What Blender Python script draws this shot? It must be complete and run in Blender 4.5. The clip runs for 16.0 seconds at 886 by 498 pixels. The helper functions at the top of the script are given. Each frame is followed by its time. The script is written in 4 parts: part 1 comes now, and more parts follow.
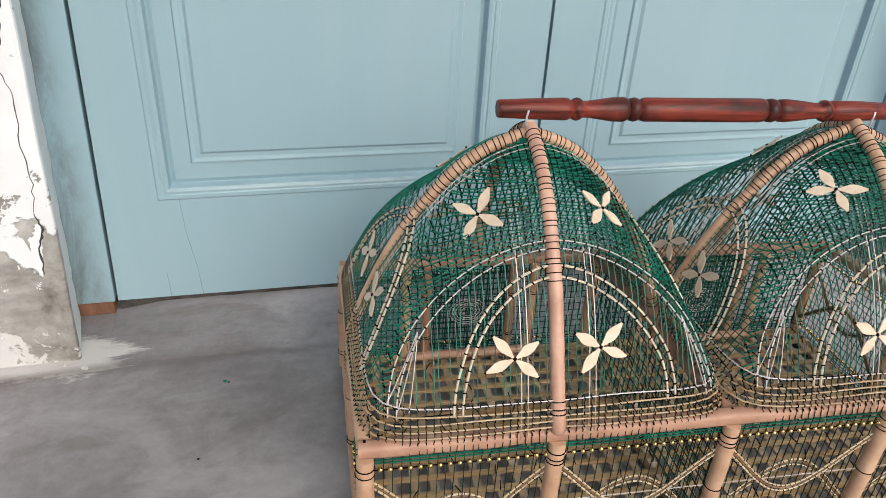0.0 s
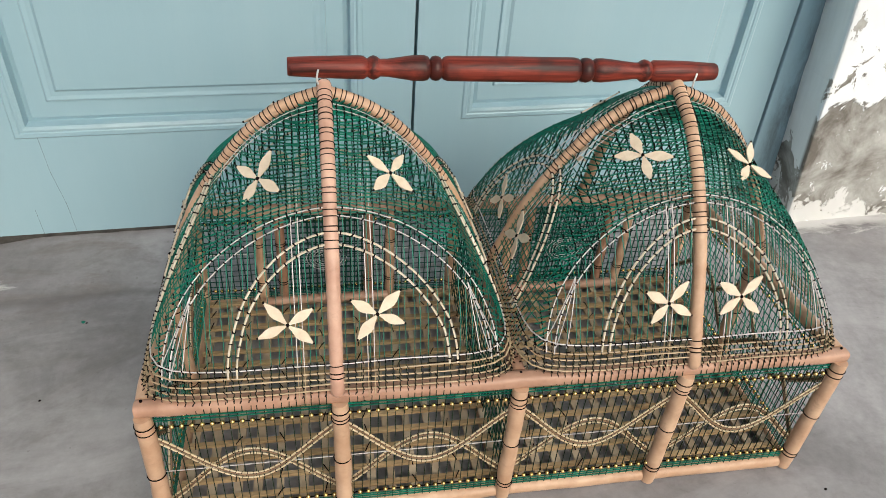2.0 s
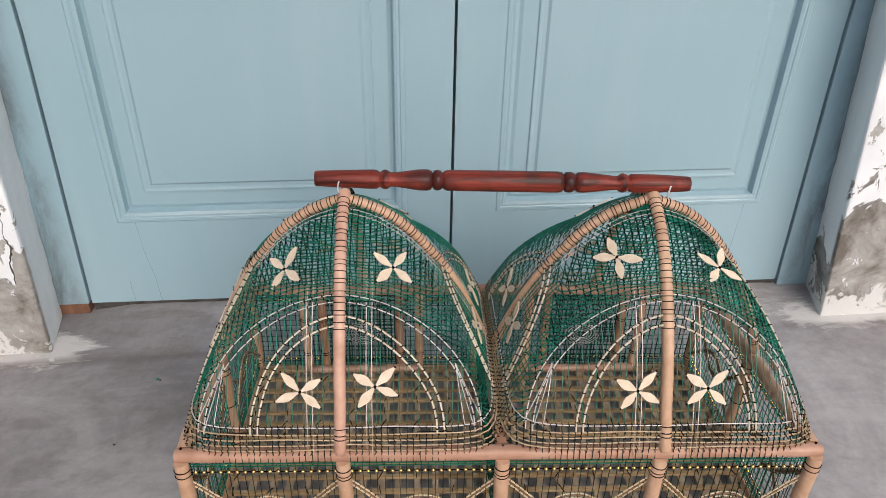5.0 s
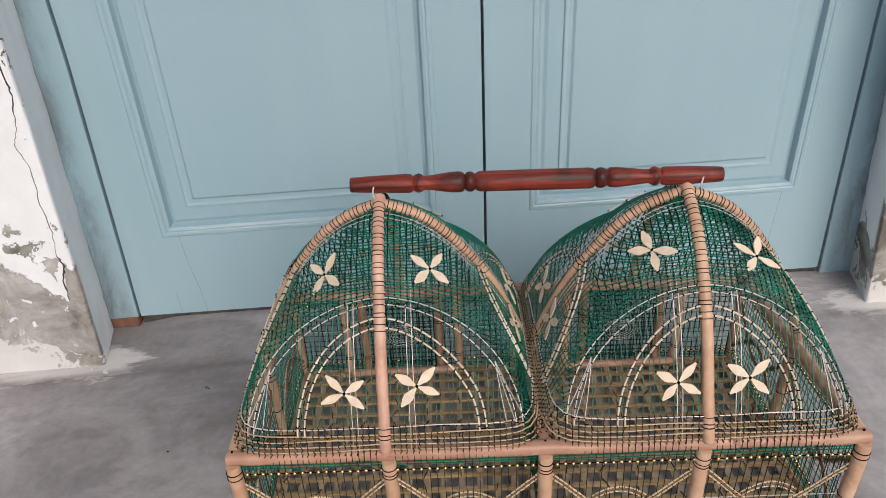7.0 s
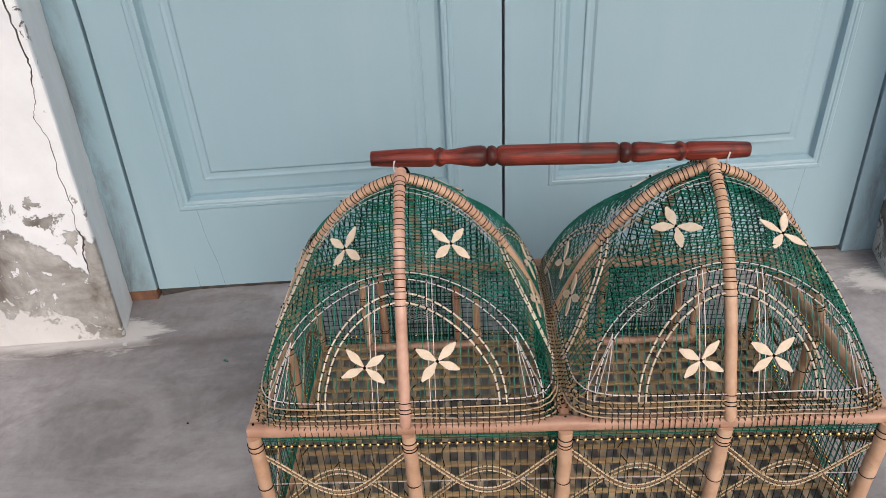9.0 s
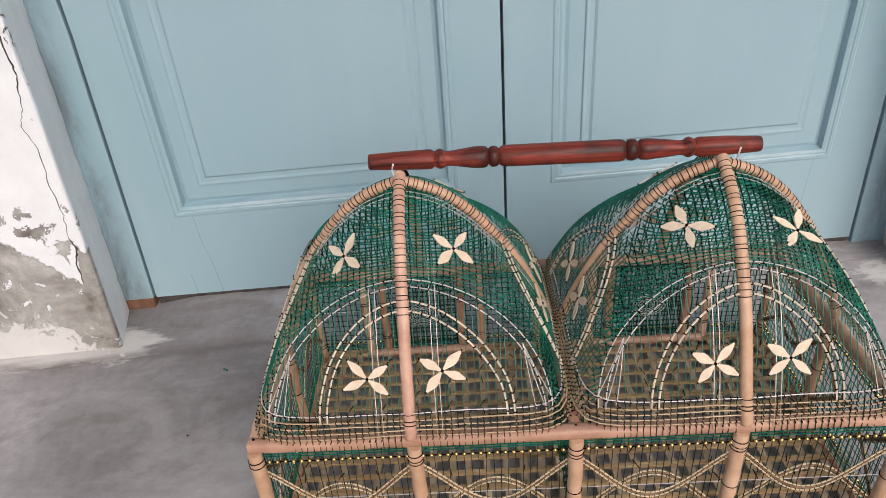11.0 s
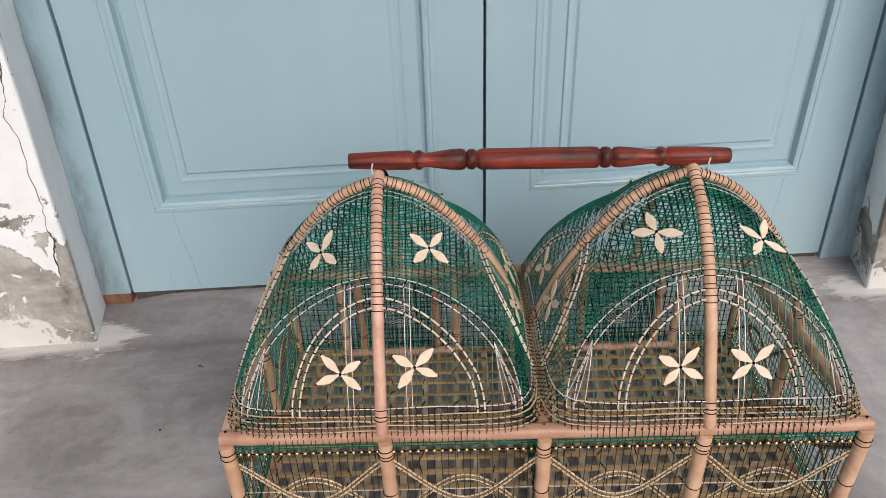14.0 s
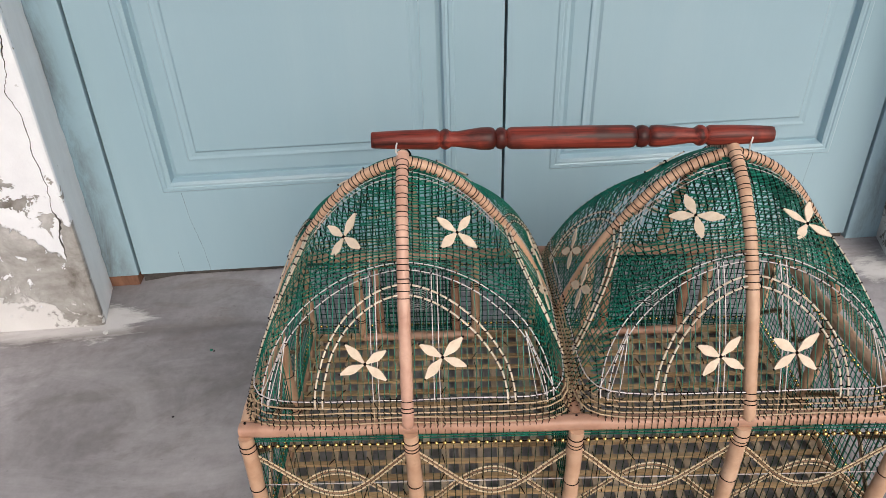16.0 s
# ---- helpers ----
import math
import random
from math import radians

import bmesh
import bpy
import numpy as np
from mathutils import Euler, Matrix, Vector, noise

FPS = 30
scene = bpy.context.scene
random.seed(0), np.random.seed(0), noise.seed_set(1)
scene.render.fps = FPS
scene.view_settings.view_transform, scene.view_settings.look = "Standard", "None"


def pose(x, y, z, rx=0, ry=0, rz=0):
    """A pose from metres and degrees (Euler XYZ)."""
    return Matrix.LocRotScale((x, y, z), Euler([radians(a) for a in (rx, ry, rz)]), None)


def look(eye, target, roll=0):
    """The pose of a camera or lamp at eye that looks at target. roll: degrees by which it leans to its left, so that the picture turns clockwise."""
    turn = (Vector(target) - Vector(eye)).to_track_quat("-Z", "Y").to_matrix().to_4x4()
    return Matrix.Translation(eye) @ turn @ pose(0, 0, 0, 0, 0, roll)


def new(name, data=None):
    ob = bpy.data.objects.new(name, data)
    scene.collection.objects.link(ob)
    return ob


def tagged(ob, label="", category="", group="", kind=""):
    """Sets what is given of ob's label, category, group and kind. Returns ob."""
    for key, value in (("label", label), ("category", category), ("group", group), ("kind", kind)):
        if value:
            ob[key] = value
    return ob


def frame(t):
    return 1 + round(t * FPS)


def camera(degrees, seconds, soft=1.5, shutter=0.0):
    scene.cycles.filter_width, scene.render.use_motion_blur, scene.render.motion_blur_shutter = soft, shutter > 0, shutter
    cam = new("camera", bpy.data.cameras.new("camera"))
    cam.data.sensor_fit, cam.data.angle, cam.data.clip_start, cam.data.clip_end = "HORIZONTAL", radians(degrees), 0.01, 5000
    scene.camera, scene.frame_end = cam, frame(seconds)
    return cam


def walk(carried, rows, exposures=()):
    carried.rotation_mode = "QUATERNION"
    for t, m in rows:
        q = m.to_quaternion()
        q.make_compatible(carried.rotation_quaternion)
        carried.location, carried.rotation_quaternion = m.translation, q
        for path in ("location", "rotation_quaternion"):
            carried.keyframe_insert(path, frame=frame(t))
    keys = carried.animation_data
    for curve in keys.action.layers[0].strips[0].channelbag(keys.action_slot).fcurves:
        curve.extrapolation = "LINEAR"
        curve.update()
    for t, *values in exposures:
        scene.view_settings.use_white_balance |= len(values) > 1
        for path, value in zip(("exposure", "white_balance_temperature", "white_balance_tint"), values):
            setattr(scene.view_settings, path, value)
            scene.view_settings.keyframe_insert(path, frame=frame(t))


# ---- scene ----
cam = camera(64.4, 16.0, soft=0.8)
PATH = [
    (0, (-0.321, -0.375, 0.534), (0.029, 1.335, -0.442), 3.3),
    (0.5, (-0.26, -0.386, 0.555), (0.014, 1.247, -0.567), 1.0),
    (1, (-0.201, -0.364, 0.56), (0.16, 1.211, -0.62), 1.6),
    (1.5, (-0.169, -0.361, 0.56), (0.238, 1.179, -0.649), 4.9),
    (2, (-0.154, -0.378, 0.576), (0.18, 1.198, -0.609), 4.6),
    (2.5, (-0.112, -0.426, 0.602), (-0.016, 1.225, -0.523), 3.6),
    (3, (-0.04, -0.408, 0.614), (-0.011, 1.324, -0.387), -1.8),
    (3.5, (-0.046, -0.388, 0.61), (0.051, 1.309, -0.444), 0.1),
    (4, (-0.077, -0.39, 0.611), (-0.011, 1.271, -0.501), 2.1),
    (4.2, (-0.076, -0.404, 0.621), (-0.008, 1.279, -0.457), 1.8),
    (6.3, (-0.075, -0.478, 0.658), (-0.117, 1.254, -0.342), -2.6),
    (6.5, (-0.074, -0.479, 0.659), (-0.139, 1.258, -0.33), -3.4),
    (7, (-0.075, -0.467, 0.651), (-0.114, 1.252, -0.369), -3.0),
    (7.5, (-0.078, -0.471, 0.654), (-0.142, 1.25, -0.361), -3.6),
    (8, (-0.082, -0.468, 0.65), (-0.14, 1.239, -0.391), -3.6),
    (8.5, (-0.082, -0.471, 0.651), (-0.157, 1.229, -0.4), -3.7),
    (8.7, (-0.083, -0.469, 0.65), (-0.158, 1.225, -0.412), -3.2),
    (10.8, (-0.086, -0.434, 0.641), (-0.158, 1.229, -0.467), -4.4),
    (11, (-0.086, -0.439, 0.644), (-0.163, 1.236, -0.446), -4.6),
    (11.5, (-0.084, -0.446, 0.648), (-0.127, 1.249, -0.413), -3.9),
    (12, (-0.084, -0.45, 0.646), (-0.113, 1.244, -0.418), -2.8),
    (12.5, (-0.084, -0.459, 0.651), (-0.137, 1.248, -0.389), -3.0),
    (13, (-0.082, -0.461, 0.648), (-0.104, 1.252, -0.384), -2.3),
    (13.5, (-0.084, -0.453, 0.64), (-0.101, 1.236, -0.43), -1.4),
    (14, (-0.08, -0.455, 0.642), (-0.106, 1.236, -0.425), -2.0),
    (14.5, (-0.09, -0.465, 0.652), (-0.161, 1.246, -0.381), -2.5),
    (15, (-0.09, -0.466, 0.651), (-0.173, 1.25, -0.372), -2.5),
    (15.5, (-0.082, -0.455, 0.644), (-0.138, 1.237, -0.421), -2.6),
    (16, (-0.106, -0.425, 0.633), (-0.131, 1.228, -0.493), -2.0),
]
walk(cam, [(t, look(eye, target, roll)) for t, eye, target, roll in PATH],
     exposures=((0, 0.24, 6450, 6), (1.5, 0.27, 6550, 4), (2.2, 0.26, 6450, 1), (3, 0.25, 6260, 4), (4.0, 0.22, 6420, 8), (6.3, 0.03, 6450, 10), (8.7, 0.03, 6500, 11), (11, 0.10, 6500, 11), (16, 0.12, 6500, 10)))

# ---- light ----
world = bpy.data.worlds.new("world")
scene.world = world
world.use_nodes = True
wn = world.node_tree.nodes
sky = wn.new("ShaderNodeTexSky")
sky.sky_type, sky.sun_disc = "NISHITA", False
sky.sun_elevation, sky.sun_rotation = radians(40), radians(162)
sky.dust_density, sky.ozone_density = 4.0, 1.0
world.node_tree.links.new(sky.outputs[0], wn["Background"].inputs[0])
wn["Background"].inputs[1].default_value = 0.145
sun = new("sun", bpy.data.lights.new("sun", "SUN"))
sun.data.energy, sun.data.angle, sun.data.color = 1.22, radians(48), (1.0, 0.955, 0.945)
sun.matrix_world = look((0.94, -2.90, 2.6), (0, 0, 0))


# ---- materials ----
def material(name, build):
    m = bpy.data.materials.new(name)
    m.use_nodes = True
    t = m.node_tree
    b = t.nodes["Principled BSDF"]
    build(t, b)
    return m


def node(t, kind, **values):
    n = t.nodes.new(kind)
    for k, v in values.items():
        n.inputs[k.replace("_", " ")].default_value = v
    return n


def noise_at(t, scale, detail=5.0, rough=0.6, stretch=None, distort=0.0):
    co = t.nodes.new("ShaderNodeTexCoord")
    out = co.outputs["Object"]
    if stretch:
        mp = t.nodes.new("ShaderNodeMapping")
        mp.inputs["Scale"].default_value = stretch
        t.links.new(out, mp.inputs["Vector"])
        out = mp.outputs[0]
    n = node(t, "ShaderNodeTexNoise", Scale=scale, Detail=detail, Roughness=rough, Distortion=distort)
    t.links.new(out, n.inputs["Vector"])
    return n.outputs["Fac"]


def ramp(t, fac, stops):
    r = t.nodes.new("ShaderNodeValToRGB")
    e = r.color_ramp.elements
    while len(e) < len(stops):
        e.new(0.5)
    for el, (p, c) in zip(e, stops):
        el.position = p
        el.color = (*c, 1) if len(c) == 3 else c
    t.links.new(fac, r.inputs[0])
    return r.outputs[0]


def mix(t, fac, a, b, mode="MIX"):
    m = t.nodes.new("ShaderNodeMix")
    m.data_type, m.blend_type = "RGBA", mode
    for socket, value in ((m.inputs["Factor"], fac), (m.inputs["A"], a), (m.inputs["B"], b)):
        if isinstance(value, (int, float)):
            socket.default_value = value
        elif isinstance(value, tuple):
            socket.default_value = (*value, 1)
        else:
            t.links.new(value, socket)
    return m.outputs["Result"]


def maths(t, op, a, b=0.0):
    m = t.nodes.new("ShaderNodeMath")
    m.operation = op
    for socket, value in zip(m.inputs, (a, b)):
        if isinstance(value, (int, float)):
            socket.default_value = value
        else:
            t.links.new(value, socket)
    return m.outputs[0]


def relief(t, b, height, strength, distance=0.002):
    n = node(t, "ShaderNodeBump", Strength=strength, Distance=distance)
    t.links.new(height, n.inputs["Height"])
    t.links.new(n.outputs[0], b.inputs["Normal"])


def dyed(name, dark, light, rough, scale=60.0, stretch=None, metal=0.0, bump=0.3, vary=0.0, sheen=0.5, stain=0.0):
    """A surface whose colour wanders between two tones, with a grain of that scale."""
    def build(t, b):
        col = ramp(t, noise_at(t, scale, stretch=stretch), [(0.3, dark), (0.7, light)])
        wide = noise_at(t, scale / 9)
        col = mix(t, maths(t, "MULTIPLY", wide, 0.5), col, tuple(0.6 * c for c in dark))
        if stain:
            spot = ramp(t, noise_at(t, 85, 7, 0.72, (0.6, 1, 1), 0.6), [(0.57, (0, 0, 0)), (0.70, (1, 1, 1))])
            col = mix(t, maths(t, "MULTIPLY", spot, stain), col, tuple(0.35 * c for c in dark))
        if vary:
            info = t.nodes.new("ShaderNodeObjectInfo")
            col = mix(t, maths(t, "MULTIPLY", info.outputs["Random"], vary), col, dark)
        t.links.new(col, b.inputs["Base Color"])
        b.inputs["Roughness"].default_value, b.inputs["Metallic"].default_value = rough, metal
        b.inputs["Specular IOR Level"].default_value = sheen
        relief(t, b, noise_at(t, scale * 2, stretch=stretch), bump, 0.0006)
    return material(name, build)


RATTAN = dyed("rattan", (0.47, 0.272, 0.165), (0.71, 0.475, 0.325), 0.44, 40, bump=0.4, vary=0.25, stain=0.3)
PINK_RATTAN = dyed("pinkish rattan", (0.36, 0.185, 0.12), (0.61, 0.37, 0.26), 0.46, 34, bump=0.45, vary=0.2, stain=0.4)
ROSY_RATTAN = dyed("rosy peeled rattan", (0.47, 0.25, 0.175), (0.76, 0.49, 0.37), 0.42, 34, bump=0.4, vary=0.15, stain=0.25)
BROWN_CANE = dyed("brown cane", (0.30, 0.15, 0.09), (0.46, 0.26, 0.17), 0.5, 50, vary=0.3)
CREAM = dyed("cream bamboo", (0.50, 0.38, 0.23), (0.80, 0.68, 0.47), 0.45, 90, vary=0.25)
PETAL = dyed("bamboo petal", (0.66, 0.52, 0.38), (0.84, 0.71, 0.56), 0.5, 120, vary=0.25)
SLAT = dyed("bamboo slat", (0.25, 0.15, 0.068), (0.64, 0.46, 0.255), 0.5, 30, stretch=(0.3, 1, 1), vary=0.45, stain=0.5)
PALE_SLAT = dyed("pale bamboo slat", (0.30, 0.22, 0.145), (0.66, 0.54, 0.40), 0.5, 30, stretch=(1, 0.3, 1), vary=0.5)
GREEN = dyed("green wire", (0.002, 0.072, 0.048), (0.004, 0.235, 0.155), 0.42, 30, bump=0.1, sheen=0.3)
# the wire green again, with the shade inside the cage put into its colour
SHADED_GREEN = dyed("green wire darkened for shade", (0.001, 0.020, 0.014), (0.001, 0.075, 0.046), 0.5, 30, bump=0.1, sheen=0.2)
OLIVE = dyed("dark olive wire", (0.006, 0.013, 0.006), (0.018, 0.038, 0.018), 0.6, 30, bump=0.1, sheen=0.15)
WHITE_WIRE = dyed("white wire", (0.50, 0.45, 0.44), (0.74, 0.70, 0.68), 0.3, 60, bump=0.1)
IVORY = dyed("ivory bamboo", (0.56, 0.46, 0.34), (0.84, 0.76, 0.63), 0.4, 90, vary=0.2)
DARK_CORE = dyed("brown split cane", (0.13, 0.07, 0.035), (0.27, 0.16, 0.085), 0.6, 60)
BAND = dyed("tan bamboo band", (0.32, 0.215, 0.115), (0.60, 0.46, 0.29), 0.45, 90, vary=0.3)
THREAD = dyed("dark thread", (0.004, 0.003, 0.003), (0.011, 0.006, 0.005), 0.85, 200, sheen=0.08)
GOLD = dyed("gold bead", (0.72, 0.48, 0.16), (0.92, 0.70, 0.30), 0.22, 80, metal=1.0, bump=0.1)
STEEL = dyed("bright hook wire", (0.70, 0.70, 0.69), (0.88, 0.88, 0.87), 0.3, 80, metal=0.35, bump=0.1)


def mahogany(t, b):
    grain = noise_at(t, 170, 8, 0.65, (0.05, 1, 1), 0.8)
    col = ramp(t, grain, [(0.34, (0.035, 0.006, 0.004)), (0.5, (0.17, 0.025, 0.015)), (0.68, (0.30, 0.052, 0.032))])
    blot = ramp(t, noise_at(t, 24, 4, 0.55, (0.9, 1, 1)), [(0.55, (0, 0, 0)), (0.66, (1, 1, 1))])
    col = mix(t, maths(t, "MULTIPLY", blot, 0.65), col, (0.03, 0.010, 0.008))
    # darkened varnish in and beside the turned beads
    co = t.nodes.new("ShaderNodeTexCoord")
    xyz = t.nodes.new("ShaderNodeSeparateXYZ")
    t.links.new(co.outputs["Object"], xyz.inputs[0])
    waver = maths(t, "MULTIPLY", maths(t, "SUBTRACT", noise_at(t, 55, 5, 0.6), 0.5), 0.034)
    for x, wide in ((-0.064, 0.013), (0.065, 0.013), (-0.109, 0.004), (0.119, 0.004), (-0.175, 0.003)):
        near = maths(t, "ABSOLUTE", maths(t, "ADD", maths(t, "SUBTRACT", xyz.outputs["X"], x), waver))
        ring = ramp(t, maths(t, "DIVIDE", near, wide), [(0.35, (1, 1, 1)), (1.0, (0, 0, 0))])
        col = mix(t, maths(t, "MULTIPLY", ring, 0.7), col, (0.022, 0.005, 0.004))
    t.links.new(col, b.inputs["Base Color"])
    b.inputs["Roughness"].default_value = 0.45
    b.inputs["Specular IOR Level"].default_value = 0.3
    b.inputs["Coat Weight"].default_value, b.inputs["Coat Roughness"].default_value = 0.04, 0.2
    relief(t, b, noise_at(t, 90, 6, 0.6, (0.1, 1, 1)), 0.35, 0.0006)


MAHOGANY = material("varnished red wood", mahogany)


def blue_paint(t, b, wear=0.9, grime=0.0):
    wide = noise_at(t, 2.2, 2, 0.5)
    col = ramp(t, wide, [(0.3, (0.286, 0.426, 0.492)), (0.7, (0.330, 0.468, 0.537))])
    streak = ramp(t, noise_at(t, 14, 6, 0.7, (1, 1, 0.12)), [(0.45, (0, 0, 0)), (0.8, (1, 1, 1))])
    col = mix(t, maths(t, "MULTIPLY", streak, 0.15), col, (0.45, 0.57, 0.60))
    chip = ramp(t, noise_at(t, 38, 7, 0.75, (1, 1, 0.5)), [(wear, (0, 0, 0)), (wear + 0.03, (1, 1, 1))])
    col = mix(t, maths(t, "MULTIPLY", chip, 0.45), col, (0.16, 0.22, 0.22))
    # paint rubbed thin along the lower edge of the panels
    co = t.nodes.new("ShaderNodeTexCoord")
    xyz = t.nodes.new("ShaderNodeSeparateXYZ")
    t.links.new(co.outputs["Object"], xyz.inputs[0])
    near = maths(t, "MULTIPLY", maths(t, "ABSOLUTE", maths(t, "SUBTRACT", xyz.outputs["Z"], 0.166)), 45.0)
    rub = maths(t, "SUBTRACT", noise_at(t, 20, 7, 0.7, (0.4, 1, 2.5)), near)
    wide_x = maths(t, "ABSOLUTE", maths(t, "SUBTRACT", maths(t, "ABSOLUTE", xyz.outputs["X"]), 0.27))
    within = ramp(t, wide_x, [(0.14, (1, 1, 1)), (0.2, (0, 0, 0))])
    rub = maths(t, "MULTIPLY", ramp(t, rub, [(0.28, (0, 0, 0)), (0.6, (1, 1, 1))]), within)
    col = mix(t, maths(t, "MULTIPLY", rub, 0.35), col, (0.60, 0.69, 0.72))
    if grime:
        scuff = ramp(t, noise_at(t, 11, 8, 0.75, (1.6, 1, 0.5), 0.5), [(0.42, (0, 0, 0)), (0.62, (1, 1, 1))])
        edge = ramp(t, maths(t, "ADD", maths(t, "ABSOLUTE", xyz.outputs["X"]), maths(t, "MULTIPLY", noise_at(t, 16, 5, 0.6), 0.03)), [(0.562, (0, 0, 0)), (0.588, (1, 1, 1))])
        scuff = maths(t, "MULTIPLY", scuff, edge)
        col = mix(t, maths(t, "MULTIPLY", scuff, grime), col, (0.13, 0.145, 0.15))
    t.links.new(col, b.inputs["Base Color"])
    b.inputs["Roughness"].default_value = 0.29
    relief(t, b, noise_at(t, 45, 5, 0.6, (1, 1, 0.15)), 0.22, 0.0012)


BLUE = material("pale blue gloss paint", blue_paint)
SCUFFED = material("scuffed pale blue paint", lambda t, b: blue_paint(t, b, 0.68, 0.8))


def bare_wood(t, b):
    col = ramp(t, noise_at(t, 30, 7, 0.7, (1, 1, 0.3)), [(0.3, (0.09, 0.04, 0.025)), (0.7, (0.30, 0.15, 0.09))])
    t.links.new(col, b.inputs["Base Color"])
    b.inputs["Roughness"].default_value = 0.85
    relief(t, b, noise_at(t, 60, 6), 0.8, 0.003)


BARE = material("worn bare wood", bare_wood)


def plaster(t, b, tops=(), feet=(), skim=0.0, isles_at=()):
    """Limewash over cement. tops: how high the paint has come off, by distance from the door's middle; feet: how high lime has
    run over the cement again; skim: height to which the reveal is bare; isles_at: chipped places, as distance, height and half sizes."""
    co = t.nodes.new("ShaderNodeTexCoord")
    xyz = t.nodes.new("ShaderNodeSeparateXYZ")
    t.links.new(co.outputs["Object"], xyz.inputs[0])
    z = xyz.outputs["Z"]
    out = maths(t, "MULTIPLY", maths(t, "SUBTRACT", maths(t, "ABSOLUTE", xyz.outputs["X"]), 0.54), 4.0)

    def level(rows):
        return maths(t, "MULTIPLY", ramp(t, out, [((x - 0.54) * 4, (h * 4, h * 4, h * 4)) for x, h in rows]), 0.25)

    def ragged(scale, by, detail=7):
        return maths(t, "MULTIPLY", maths(t, "SUBTRACT", noise_at(t, scale, detail, 0.66, None, 0.7), 0.5), by)

    def step(v, soft=0.003):
        return ramp(t, maths(t, "ADD", v, 0.5), [(0.5, (0, 0, 0)), (0.5 + soft, (1, 1, 1))])

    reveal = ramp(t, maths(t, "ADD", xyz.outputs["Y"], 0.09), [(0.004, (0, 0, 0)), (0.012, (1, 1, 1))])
    rough = maths(t, "ADD", ragged(16, 0.10), ragged(48, 0.035))
    gone = step(maths(t, "SUBTRACT", maths(t, "ADD", level(tops), rough), z))
    # islands of lost paint a little higher, and islands of paint left in the bare part
    band = maths(t, "MULTIPLY", maths(t, "ABSOLUTE", maths(t, "SUBTRACT", z, maths(t, "ADD", level(tops), 0.045))), 1.3)
    isles = step(maths(t, "SUBTRACT", maths(t, "SUBTRACT", ragged(30, 1.0), 0.03), maths(t, "MULTIPLY", band, 2.2)), 0.01)
    for x, h, wide, tall in isles_at:
        near = maths(t, "ADD", maths(t, "POWER", maths(t, "DIVIDE", maths(t, "SUBTRACT", maths(t, "ABSOLUTE", xyz.outputs["X"]), x), wide), 2.0), maths(t, "POWER", maths(t, "DIVIDE", maths(t, "SUBTRACT", z, h), tall), 2.0))
        isles = maths(t, "MAXIMUM", isles, step(maths(t, "SUBTRACT", maths(t, "ADD", maths(t, "ADD", 0.6, ragged(28, 7.0)), ragged(75, 3.5)), near), 0.06))
    left = step(maths(t, "SUBTRACT", maths(t, "ADD", ragged(26, 0.9), ragged(70, 0.3)), 0.12), 0.01)
    gone = maths(t, "MULTIPLY", maths(t, "MAXIMUM", gone, isles), maths(t, "SUBTRACT", 1.0, left))
    inside = step(maths(t, "SUBTRACT", maths(t, "ADD", skim, ragged(14, 0.22)), z)) if skim else 0.0
    bare = mix(t, reveal, gone, inside) if skim else maths(t, "MULTIPLY", gone, maths(t, "SUBTRACT", 1.0, reveal))
    cement = ramp(t, noise_at(t, 13, 9, 0.62, None, 0.6), [(0.38, (0.15, 0.132, 0.115)), (0.47, (0.29, 0.275, 0.255)), (0.56, (0.40, 0.39, 0.37)), (0.66, (0.55, 0.54, 0.525))])
    grit = ramp(t, noise_at(t, 120, 6, 0.7), [(0.3, (0.8, 0.8, 0.8)), (0.7, (1.08, 1.08, 1.08))])
    cement = mix(t, 0.7, cement, grit, "MULTIPLY")
    lime = step(maths(t, "SUBTRACT", maths(t, "ADD", level(feet), maths(t, "ADD", ragged(20, 0.24), ragged(70, 0.08))), z), 0.006)
    cement = mix(t, maths(t, "MULTIPLY", lime, 0.85), cement, (0.70, 0.69, 0.68))
    paint = ramp(t, noise_at(t, 9, 6, 0.65), [(0.3, (0.75, 0.765, 0.79)), (0.6, (0.84, 0.86, 0.885))])
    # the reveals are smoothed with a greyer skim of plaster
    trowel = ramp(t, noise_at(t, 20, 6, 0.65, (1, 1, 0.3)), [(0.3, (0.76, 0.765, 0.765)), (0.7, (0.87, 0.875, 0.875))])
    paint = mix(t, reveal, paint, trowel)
    spots = ramp(t, noise_at(t, 55, 4, 0.6), [(0.71, (0, 0, 0)), (0.73, (1, 1, 1))])
    paint = mix(t, maths(t, "MULTIPLY", spots, 0.5), paint, (0.36, 0.36, 0.35))
    t.links.new(mix(t, bare, paint, cement), b.inputs["Base Color"])
    b.inputs["Roughness"].default_value = 0.9
    h = maths(t, "SUBTRACT", maths(t, "MULTIPLY", noise_at(t, 60, 8, 0.7), 0.4), maths(t, "SUBTRACT", bare, maths(t, "MULTIPLY", maths(t, "MULTIPLY", lime, bare), 0.5)))
    relief(t, b, h, 0.7, 0.003)


